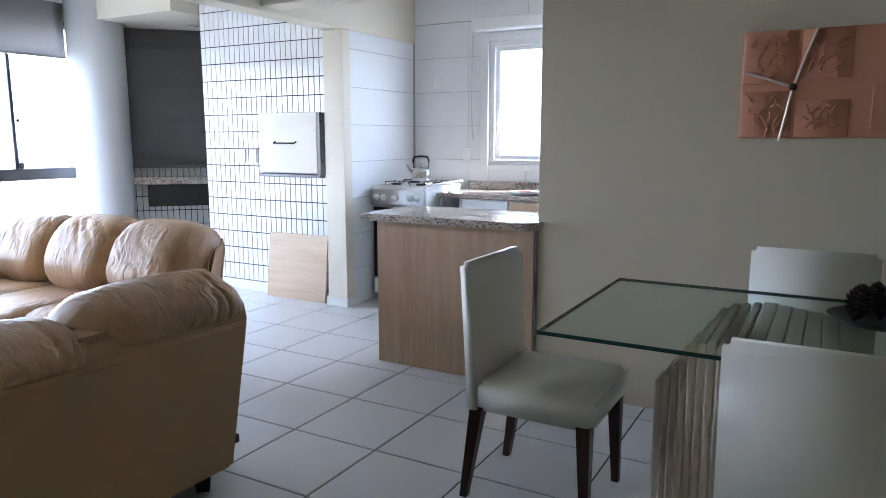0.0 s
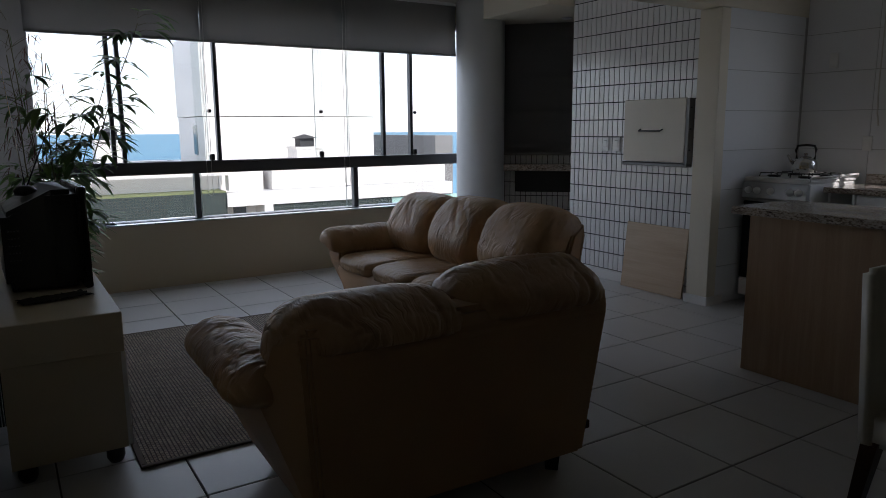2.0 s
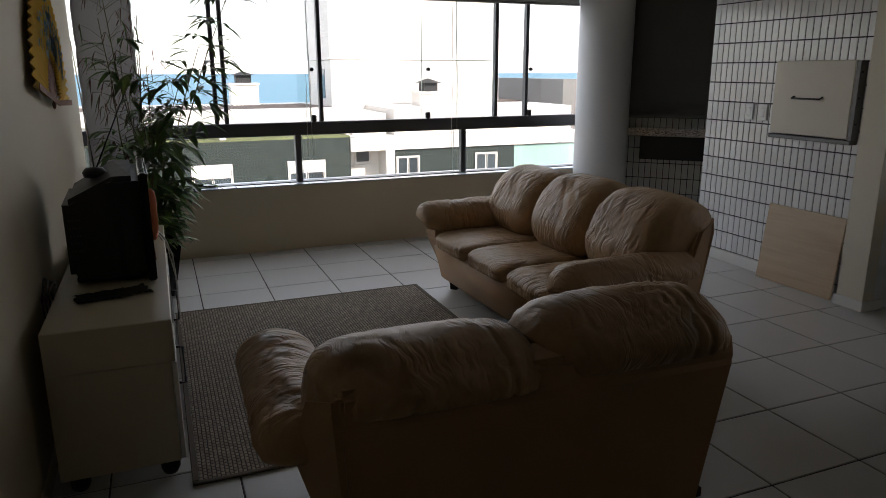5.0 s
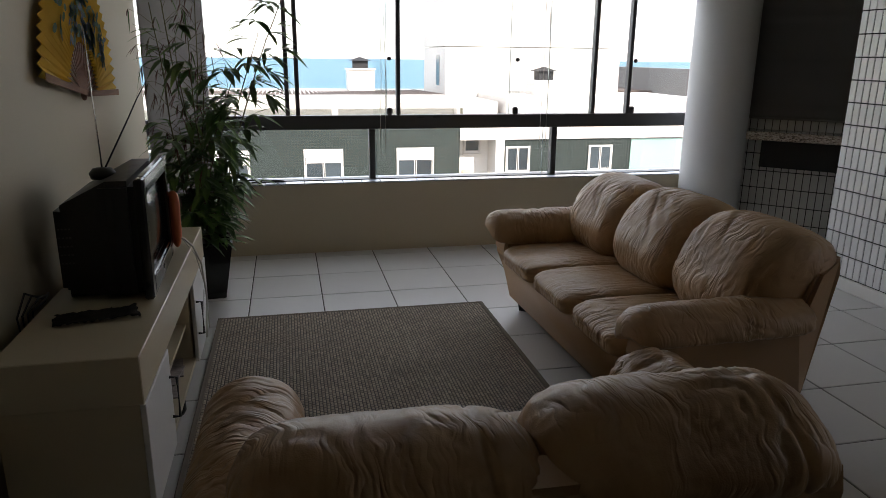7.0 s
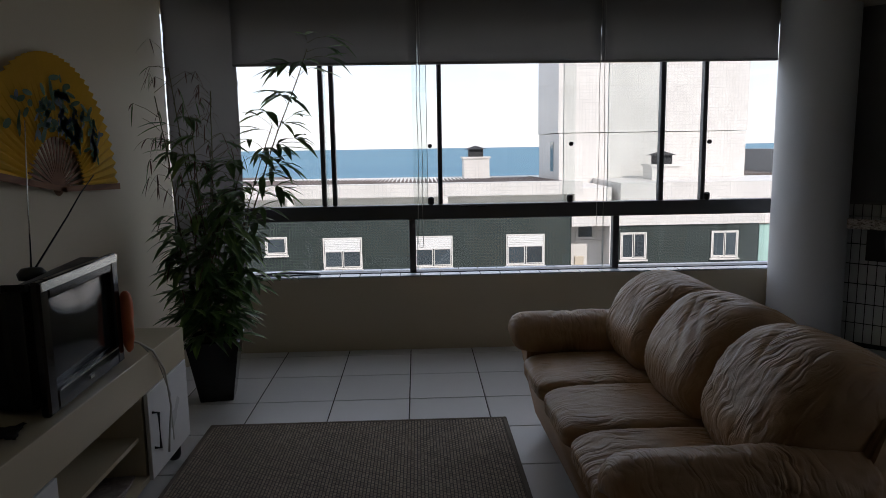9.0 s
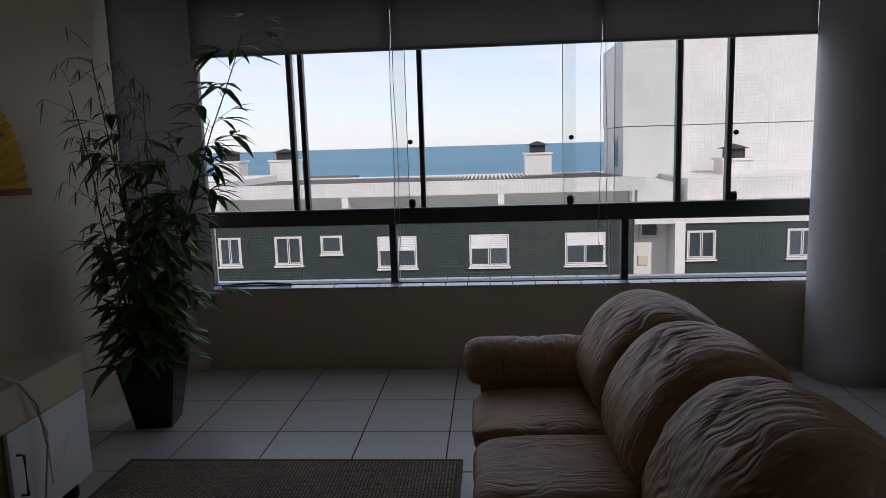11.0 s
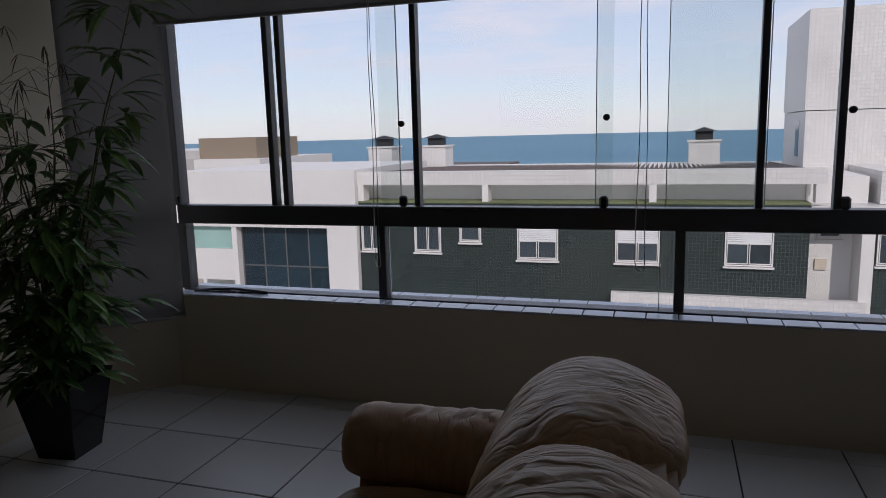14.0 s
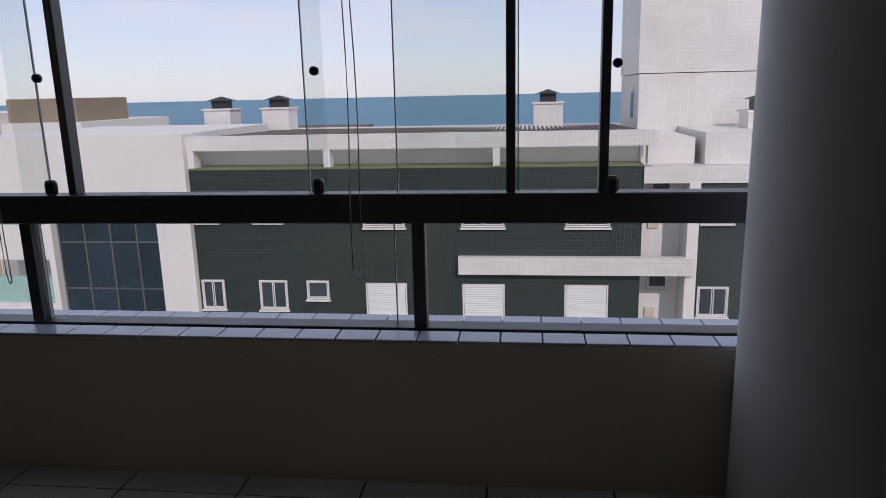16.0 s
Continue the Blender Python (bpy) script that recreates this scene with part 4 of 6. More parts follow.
for k in range(-20, 22):
    x0 = k * 0.05
    for sgn in (1, -1):
        a, c = Vector((x0, 0.085, 0.0)), Vector((x0 + sgn * 1.02, 0.085, 1.02))
        lo, hi = -0.5, 0.5
        t0, t1 = sorted(((lo - a.x) / (c.x - a.x), (hi - a.x) / (c.x - a.x)))
        t0, t1 = max(0, t0), min(1, t1)
        if t1 > t0 + 0.02:
            tube([a + (c - a) * t0, a + (c - a) * t1], 0.0016, 4, bm=bm)
part("safety_net", bm, M_NET, kw, "diamond mesh safety net", kind="stuff")
solo("roller_blind", boxes((-3.72, -2.40, 5.47, 5.566, 2.215, 2.32), bevel=0.012), M_ALUW, "white roller blind rolled up above the kitchen window", "blind")
solo("cord", tube([(-3.75, 5.55, 2.2), (-3.75, 5.545, 1.6), (-3.74, 5.54, 1.42), (-3.725, 5.54, 1.33)], 0.005, 6), M_CABLEW, "thin white cord hanging beside the kitchen window", "cord", True)
for x, z in ((-4.10, 1.82), (-3.80, 1.2)):
    s = thing("wall_socket", x, 5.566, z, "white wall socket on the kitchen tiles", "socket", group="kitchen sockets")
    part("plate", box(-0.035, 0.035, -0.010, 0.0, -0.055, 0.055, 0.004), M_SWITCH, s)
    part("insert", box(-0.020, 0.020, -0.013, -0.0105, -0.03, 0.03, 0.002), M_SWITCH, s)


# ---------------------------------------------------------------- sofas
SIDEWAYS = Matrix(((0, 0, 1, 0), (1, 0, 0, 0), (0, 1, 0, 0), (0, 0, 0, 1)))


def sofa(name, seats, length, taper, low, wide, label, seed, sunk=(0, 0, 0)):
    """Leather sofa: front towards local -y, seat cushions, rolled arms, back cushions that roll over the back.
    taper: how far the sides draw in towards the floor. low: height of cushions and arms. wide: breadth of the arm rolls.
    sunk: how far each back cushion has slumped."""
    ob = thing(name, 0, 0, 0, label, "sofa")
    h = length / 2

    def flared(bm, sgn):
        """The front of a side swells out under the arm."""
        for v in bm.verts:
            f = min(1.0, max(0.0, (0.42 - v.co.y) / 0.3)) * min(1.0, max(0.0, (v.co.z - 0.10) / 0.37))
            if v.co.x * sgn > h - 0.06:
                v.co.x += sgn * 0.185 * (wide - 0.6) / 0.6 * f
        return bm

    def drawn_in(bm):
        for v in bm.verts:
            v.co.x *= 1 - taper / h * max(0.0, 1 - (v.co.z - 0.075) / 0.55)
        return bm

    part("base", box(-h + 0.06 + taper, h - 0.06 - taper, -0.39, 0.36, 0.075, 0.33, 0.02, 2), M_LEATHERB, ob)
    bm = prism([(-0.40, 0.075), (-0.455, 0.325), (-0.41, 0.335), (-0.37, 0.075)], -h + 0.05, h - 0.05, 0.012)
    part("front_panel", drawn_in(turned(bm, SIDEWAYS)), M_LEATHERB, ob, "", True)
    bm = prism([(0.32, 0.075), (0.40, 0.075), (0.458, 0.075 + 0.56 * low), (0.447, 0.075 + 0.635 * low), (0.30, 0.075 + 0.635 * low), (0.27, 0.40)], -h + 0.004, h - 0.004, 0.02)
    part("back_panel", drawn_in(turned(bm, SIDEWAYS)), M_LEATHERB, ob, "plain leather back")
    for sgn in (-1, 1):
        side = [(-0.36, 0.075), (0.39, 0.075), (0.452, 0.075 + 0.56 * low), (0.435, 0.075 + 0.63 * low), (0.30, 0.075 + 0.585 * low), (0.20, 0.50), (-0.44, 0.495), (-0.45, 0.36)]
        x0, x1 = sorted((sgn * (h - 0.10), sgn * (h + 0.004)))
        part("side_panel", flared(drawn_in(turned(prism(side, x0, x1, 0.018), SIDEWAYS)), sgn), M_LEATHERB, ob)
        prof = [(-0.12, 0.42), (-0.125, 0.51), (-0.07, 0.575), (0.03, 0.60), (0.115, 0.57), (0.155, 0.525), (0.150, 0.48), (0.06, 0.46), (-0.03, 0.45)]
        bm = pillow([(sgn * a * wide, 0.40 + (b - 0.40) * (0.5 + 0.5 * low)) for a, b in prof], 0.81, 96, 7, 10, 0.011, seed + sgn, 1.6)
        bm = turned(bm, pose(sgn * (h + (0.015 if seats == 2 else -0.01)), -0.12, 0, 0, 0, 90) @ Matrix.Diagonal((1, -1, 1, 1)))
        bmesh.ops.recalc_face_normals(bm, faces=bm.faces[:])
        part("arm", bm, M_LEATHERA, ob, "rolled arm with gathered leather", True)
    w = (length - 0.24) / seats
    for i in range(seats):
        x = -h + 0.12 + w * (i + 0.5)
        prof = [(-0.45, 0.315), (-0.485, 0.36), (-0.475, 0.405), (-0.39, 0.43), (-0.15, 0.435), (0.12, 0.42), (0.16, 0.36), (0.10, 0.31), (-0.2, 0.30)]
        bm = turned(pillow(prof, w * 1.01, 60, 7, 9, 0.007, seed + 5 + i, 0.7, 0.004), pose(x, 0, 0))
        part("seat_cushion", bm, M_LEATHER, ob, "", True)
    w = (length + 0.04) / seats
    for i in range(seats):
        x = -h - 0.02 + w * (i + 0.5)
        prof = [(0.06, 0.39), (-0.02, 0.46), (-0.035, 0.55), (0.01, 0.66), (0.08, 0.755), (0.18, 0.815), (0.30, 0.825), (0.42, 0.785), (0.478, 0.735), (0.466, 0.675), (0.40, 0.65), (0.33, 0.53), (0.22, 0.42)]
        bm = turned(pillow([(a, 0.39 + (b - 0.39) * low - sunk[i] * max(0.0, (b - 0.55) / 0.27)) for a, b in prof], w * 1.05, 96, 7, 4.2 if seats == 3 else 6.0, 0.011, seed + 11 + i * 3, 1.0, 0.0, () if seats == 3 else (-0.55,)), pose(x, 0, 0))
        part("back_cushion", bm, M_LEATHER, ob, "creased back cushion", True)
    for x in (-h + taper + 0.10, h - taper - 0.10):
        for y in (-0.32, 0.32):
            part("foot", lathe([(0.034, 0.0), (0.044, 0.074)], 4, x, y), M_BLACK, ob, "dark wooden foot")
    return ob


s3 = sofa("sofa", 3, 1.74, 0.05, 1.08, 1.0, "three-seat sofa in creased tan leather facing the television", 1.3, (0.015, 0, 0))
s3.matrix_world = pose(-5.055, 2.67, 0, 0, 0, 1.5)
s2 = sofa("loveseat", 2, 1.20, 0.05, 1.06, 1.0, "two-seat sofa in creased tan leather, its back to the dining table", 21.7, (0.0, 0.045))
s2.matrix_world = pose(-3.368, 1.43, 0, 0, 0, -91.5)
part("wooden_tab", box(-0.59, -0.53, 0.34, 0.38, 0.155, 0.19, 0.004), M_DARKWOOD, s2, "small wooden stub on the side")

# ---------------------------------------------------------------- rug, television corner
rug = thing("rug", -4.927, 1.30, 0.0, "brown woven sisal rug with a bound edge", "rug")
part("weave", box(-1.0, 1.0, -0.785, 0.785, 0.001, 0.010), M_RUG, rug)
part("binding", boxes((-1.0, 1.0, -0.81, -0.7855, 0.001, 0.012), (-1.0, 1.0, 0.7855, 0.81, 0.001, 0.012), (-1.02, -1.0005, -0.81, 0.81, 0.001, 0.012), (1.0005, 1.02, -0.81, 0.81, 0.001, 0.012), bevel=0.003), M_BIND, rug)

stand = thing("tv_stand", -4.81, 0.26, 0, "low cream laminate television stand with white doors and open shelf", "tv stand")
part("top", box(-0.845, 0.845, -0.20, 0.215, 0.48, 0.64, 0.003), M_STAND, stand)
part("side_panel", box(0.805, 0.841, -0.20, 0.20, 0.085, 0.4795), M_STAND, stand)
part("side_panel", box(-0.841, -0.805, -0.20, 0.20, 0.085, 0.4795), M_STAND, stand)
part("bottom_panel", box(-0.804, 0.804, -0.20, 0.20, 0.085, 0.11), M_STAND, stand)
part("back_panel", box(-0.804, 0.804, -0.20, -0.185, 0.111, 0.4795), M_STAND, stand)
part("divider", box(0.40, 0.42, -0.184, 0.19, 0.111, 0.4795), M_STAND, stand)
part("divider", box(-0.36, -0.34, -0.184, 0.19, 0.111, 0.4795), M_STAND, stand)
part("shelf", box(-0.339, 0.399, -0.184, 0.17, 0.27, 0.288), M_STAND, stand)
for x0, x1, hx in ((0.405, 0.839, 0.44), (-0.839, -0.345, -0.385)):
    d = part("door", box(x0, x1, 0.2005, 0.2185, 0.09, 0.477, 0.002), M_STANDW, stand, "white door")
    part("handle", tube([(hx, 0.219, 0.22), (hx, 0.245, 0.22), (hx, 0.245, 0.38), (hx, 0.219, 0.38)], 0.006, 8), M_BLACK, d, "dark bar handle", True)
for x in (-0.755, 0.0, 0.755):
    for y in (-0.15, 0.16):
        part("caster", lathe([(0.025, 0.0), (0.035, 0.02), (0.035, 0.06), (0.02, 0.085)], 12, x, y), M_BLACK, stand, "", True)

tv = thing("television", -4.80, 0.24, 0.641, "bulky black tube television with a silver-trimmed screen frame", "television")
tv.matrix_world = pose(-4.80, 0.24, 0.641, 0, 0, 2) @ Matrix.Diagonal((0.86, 1.0, 0.90, 1.0))
bm = prism([(-0.36, 0.15), (0.36, 0.15), (0.36, 0.05), (0.29, -0.14), (-0.29, -0.14), (-0.36, 0.05)], 0.02, 0.49, 0.025)
for v in bm.verts:
    if v.co.y < 0 and v.co.z > 0.2:
        v.co.z -= 0.10 * min(1, -v.co.y / 0.1)
part("case", bm, M_BLACK, tv)
part("bezel", boxes((-0.37, -0.30, 0.151, 0.185, 0.0, 0.50), (0.30, 0.37, 0.151, 0.185, 0.0, 0.50), (-0.2995, 0.2995, 0.151, 0.185, 0.0, 0.085), (-0.2995, 0.2995, 0.151, 0.185, 0.425, 0.50), bevel=0.008), M_BLACKG, tv, "glossy black screen frame")
for z0, z1, w in ((0.465, 0.497, 0.36), (0.078, 0.084, 0.29)):
    part("trim", box(-w, w, 0.186, 0.190, z0, z1), M_STEEL, tv, "silver trim strip")
bm = bmesh.new()
rows = [[bm.verts.new((-0.299 + 0.598 * i / 16, 0.158 + 0.016 * (1 - (2 * i / 16 - 1) ** 2) * (1 - (2 * j / 12 - 1) ** 2), 0.086 + 0.338 * j / 12)) for i in range(17)] for j in range(13)]
for a, c in zip(rows, rows[1:]):
    for i in range(16):
        bm.faces.new((a[i], a[i + 1], c[i + 1], c[i]))
part("screen", bm, M_SCREEN, tv, "dark bulging screen", True)
part("logo_plate", box(-0.02, 0.02, 0.1855, 0.188, 0.035, 0.050), M_STEEL, tv)
part("base", box(-0.25, 0.25, -0.12, 0.14, 0.0, 0.0195), M_BLACK, tv)
for i in range(5):
    part("vent", boxes(*[(0.3245 + 0.0, 0.3265, -0.12 + 0.012 * k, -0.114 + 0.012 * k, 0.16 + 0.035 * i, 0.165 + 0.035 * i) for k in range(4)]), M_ALU, tv)
ant = thing("antenna", -4.85, 0.22, 1.05, "telescopic rabbit-ear antenna on the television", "antenna")
part("base", lathe([(0.045, -0.01), (0.05, 0.012), (0.035, 0.03), (0.0, 0.035)], 18), M_BLACK, ant, "", True)
part("rod", tube([(0.0, 0, 0.03), (-0.06, -0.02, 0.30), (-0.13, -0.04, 0.57)], 0.0035, 6, 0.002), M_CHROME, ant, "", True)
part("rod", tube([(-0.01, 0.01, 0.03), (-0.12, 0.09, 0.21), (-0.16, 0.125, 0.29), (-0.21, 0.16, 0.36)], 0.0038, 6, 0.002), M_BLACK, ant, "", True)
solo("remote_pouch", pillow([(-0.02, 0), (0.02, 0), (0.026, 0.03), (0.0, 0.045), (-0.026, 0.03)], 0.26, 20, 4, 4, 0.006, 7), M_ORANGE, "orange and black plastic thing beside the television", "pouch", True, m=pose(-5.155, 0.43, 0.80, 0, 90, 0))
bm = bmesh.new()
n = 22
rows = [[bm.verts.new(((i / n - 0.5) * 0.34 + 0.03 * noise.noise((i * 0.4, j * 0.3, 1)), (j / 10 - 0.5) * (0.13 + 0.05 * noise.noise((i * 0.25, 3, 1))), 0.012 + 0.016 * abs(noise.noise((i * 0.5, j * 0.6, 4))))) for j in range(11)] for i in range(n + 1)]
for a, c in zip(rows, rows[1:]):
    for j in range(10):
        bm.faces.new((a[j], c[j], c[j + 1], a[j + 1]))
bmesh.ops.solidify(bm, geom=bm.faces[:], thickness=0.006)
solo("crumpled_cloth", bm, M_CLOTH, "crumpled dark patterned cloth on the television stand", "cloth", True, m=pose(-4.34, 0.27, 0.637, 0, 0, 104) @ Matrix.Diagonal((0.78, 0.9, 0.8, 1)))
solo("cable", tube([(-5.120, 0.395, 0.74), (-5.170, 0.455, 0.70), (-5.250, 0.480, 0.64), (-5.300, 0.505, 0.54), (-5.320, 0.515, 0.36), (-5.300, 0.505, 0.22), (-5.285, 0.505, 0.16)], 0.005, 6), M_CABLEW, "thin pale cable hanging over the stand", "cable", True, group="cables")
solo("cable", tube([(-5.120, 0.395, 0.72), (-5.200, 0.445, 0.69), (-5.280, 0.485, 0.59), (-5.330, 0.510, 0.42), (-5.325, 0.515, 0.20)], 0.003, 6), M_CABLEW, "thin pale cable hanging over the stand", "cable", True, group="cables")
bundle = thing("cable_bundle", -4.40, 0.03, 0.3, "tangle of black cables behind the television", "cables")
for k in range(4):
    part("cable", tube([(-0.12 - 0.02 * k, 0.02, 0.36), (-0.03 * k, 0.005 + 0.01 * k, 0.42 - 0.02 * k), (0.08 - 0.02 * k, 0.01 * k, 0.36), (0.05, 0.01 * k, 0.20), (0.0, 0.01 * k, -0.19)], 0.004, 6), M_BLACK, bundle, "", True)
for k, (x, a) in enumerate(((-5.03, 8), (-4.95, -5), (-4.81, 12), (-4.65, 3))):
    mz = solo("magazine", box(-0.10, 0.10, -0.13, 0.13, 0, 0.008, 0.001), M_PAPER, "printed magazine on the bottom of the stand", "magazine", group="magazines", m=pose(x, 0.29, 0.1105 + 0.009 * (k % 2), 0, 0, a))

# wall fan
fan = thing("wall_fan", -5.485, 0.012, 1.335, "large yellow folding fan painted with plants, spread on the wall", "wall fan")
A0, A1, RI, RO, NF = radians(-2), radians(171), 0.235, 0.60, 36


def fan_cell(k, half):
    """One slope of a pleat; the fan's angles run from the window's side."""
    a, c = (A0 + (A1 - A0) * (2 * k + q) / (2 * NF) for q in (half, half + 1))
    ya, yc = (0.012, 0.030) if half == 0 else (0.030, 0.012)
    return [(-r * math.cos(t), y, r * math.sin(t)) for r, t, y in ((RI, a, ya), (RO, a, ya), (RO, c, yc), (RI, c, yc))]


bm = bmesh.new()
for k in range(NF):
    for half in (0, 1):
        bm.faces.new([bm.verts.new(p) for p in fan_cell(k, half)])
bmesh.ops.remove_doubles(bm, verts=bm.verts[:], dist=1e-4)
bmesh.ops.recalc_face_normals(bm, faces=bm.faces[:])
bmesh.ops.solidify(bm, geom=bm.faces[:], thickness=0.002)
part("cloth", bm, M_YELLOW, fan, "pleated yellow cloth")
for k in range(0, NF + 1, 2):
    t = A0 + (A1 - A0) * k / NF
    d = Vector((-math.cos(t), 0, math.sin(t)))
    p = Vector((-math.sin(t), 0, -math.cos(t)))
    bm = bmesh.new()
    r1 = RO if k in (0, NF) else RI + 0.02
    w0, w1 = (0.012, 0.016) if k in (0, NF) else (0.004, 0.0075)
    q = [d * -0.03 + p * w0, d * -0.03 - p * w0, d * r1 - p * w1, d * r1 + p * w1]
    off = 0.036 if k in (0, NF) else 0.008 + 0.0003 * k
    lo = [bm.verts.new(v + Vector((0, off, 0))) for v in q]
    hi = [bm.verts.new(v + Vector((0, off + 0.003, 0))) for v in q]
    bm.faces.new(lo)
    bm.faces.new(hi[::-1])
    for i in range(4):
        bm.faces.new((lo[i], hi[i], hi[(i + 1) % 4], lo[(i + 1) % 4]))
    bmesh.ops.recalc_face_normals(bm, faces=bm.faces[:])
    part("stick", bm, M_FANWOOD, fan, "brown wooden stick")
random.seed(11)
for material, count, name in ((M_FANGREEN, 95, "painted_leaf"), (M_FANBLUE, 45, "painted_flower")):
    bm = bmesh.new()
    for i in range(count):
        g = random.choice(((100, 0.36), (85, 0.42), (112, 0.30), (60, 0.36), (42, 0.45), (130, 0.44), (75, 0.28), (52, 0.27), (28, 0.40)))
        t, r = radians(g[0] + random.gauss(0, 7)), g[1] + random.gauss(0, 0.035)
        r = min(max(r, RI + 0.03), RO - 0.04)
        c = Vector((-r * math.cos(t), 0.0335, r * math.sin(t)))
        a = random.uniform(0, 6.28)
        L, W = random.uniform(0.02, 0.05), random.uniform(0.007, 0.018)
        d, p = Vector((math.cos(a), 0, math.sin(a))), Vector((-math.sin(a), 0, math.cos(a)))
        bm.faces.new([bm.verts.new(c + d * L * math.cos(s) + p * W * math.sin(s)) for s in np.linspace(0, 2 * math.pi, 9)[:-1]])
    part(name, bm, material, fan, "painted plants", kind="stuff")

# canvases on the wall, nearer the dining area
for x0, x1, z0, z1, t in ((-3.33, -2.925, 1.343, 2.15, 0.020), (-2.90, -2.30, 1.462, 2.25, 0.024)):
    c = thing("wall_canvas", (x0 + x1) / 2, 0.0, z0, "rough brown textured canvas with dark edges on the wall", "wall art", group="wall canvases")
    h = (x1 - x0) / 2
    part("edge", box(-h, h, 0.002, t, 0, z1 - z0, 0.003), M_CANVASD, c)
    part("face", box(-h + 0.003, h - 0.003, t + 0.0005, t + 0.012, 0.003, z1 - z0 - 0.003, 0.003), M_CANVAS, c)
s = thing("wall_socket", -3.12, 0.001, 0.36, "white wall socket low on the television wall", "socket")
part("plate", box(-0.035, 0.035, 0.0, 0.010, -0.055, 0.055, 0.004), M_SWITCH, s)
part("insert", box(-0.020, 0.020, 0.0105, 0.013, -0.03, 0.03, 0.002), M_SWITCH, s)

# ---------------------------------------------------------------- potted bamboo
random.seed(5)
plant = thing("potted_bamboo", -6.43, 0.40, 0, "tall artificial bamboo in a tapered black square pot", "potted plant", rz=8)
bm = bmesh.new()
for z, w in ((0.0, 0.095), (0.36, 0.15), (0.375, 0.155), (0.38, 0.14), (0.33, 0.135)):
    q = [bm.verts.new((sx * w, sy * w, z)) for sx, sy in ((-1, -1), (1, -1), (1, 1), (-1, 1))]
vs = list(bm.verts)
bm.faces.new(vs[0:4][::-1])
for r in range(4):
    for k in range(4):
        bm.faces.new((vs[4 * r + k], vs[4 * r + (k + 1) % 4], vs[4 * r + 4 + (k + 1) % 4], vs[4 * r + 4 + k]))
bm.faces.new(vs[16:20])
bmesh.ops.recalc_face_normals(bm, faces=bm.faces[:])
part("pot", bm, M_BLACKG, plant, "tapered glossy black pot")
part("soil", box(-0.13, 0.13, -0.13, 0.13, 0.332, 0.345, 0.01), M_SOIL, plant)


def leaf(bm, p, d, length, width, droop):
    """A lance-shaped leaf, folded along its rib and bending down."""
    d = d.normalized()
    side = d.cross(Vector((0, 0, 1)))
    side = side.normalized() if side.length > 0.05 else Vector((1, 0, 0))
    up = side.cross(d)
    mid, left, right = [], [], []
    for t, w in ((0, 0.12), (0.25, 0.85), (0.55, 1.0), (0.8, 0.55), (1.0, 0.03)):
        c = p + d * length * t + Vector((0, 0, -droop * length * t * t))
        mid.append(bm.verts.new(c))
        left.append(bm.verts.new(c + side * width * w / 2 + up * width * 0.12 * w))
        right.append(bm.verts.new(c - side * width * w / 2 + up * width * 0.12 * w))
    for i in range(4):
        bm.faces.new((mid[i], mid[i + 1], left[i + 1], left[i]))
        bm.faces.new((right[i], right[i + 1], mid[i + 1], mid[i]))


canes = [((0.03, 0.02), (0.10, 0.62), 1.72, "green"), ((-0.02, 0.04), (0.0, 0.40), 1.30, "green"), ((0.04, -0.03), (0.10, 0.06), 1.18, "green"),
         ((-0.04, 0.0), (0.02, -0.08), 1.26, "green"), ((0.0, -0.05), (0.16, 0.22), 1.05, "green"), ((-0.05, 0.05), (0.05, -0.16), 1.62, "dry"),
         ((0.02, -0.06), (0.22, -0.20), 1.45, "dry"), ((0.05, 0.05), (0.26, -0.02), 1.25, "dry"), ((-0.06, -0.02), (-0.08, 0.05), 1.50, "dry")]
canes += [((0.05, 0.0), (0.16, 0.10), 0.85, "green"), ((-0.06, 0.03), (-0.10, 0.20), 0.95, "green"), ((0.0, 0.06), (0.06, 0.24), 0.80, "green"),
          ((0.02, -0.02), (0.0, -0.10), 0.75, "green"), ((-0.03, -0.05), (0.12, -0.14), 0.70, "green"), ((0.06, -0.05), (0.18, -0.02), 0.42, "green"), ((-0.05, 0.06), (-0.05, 0.24), 0.40, "green")]
b_green, b_pale, b_dry, b_twig = bmesh.new(), bmesh.new(), bmesh.new(), bmesh.new()
lim = 0.345
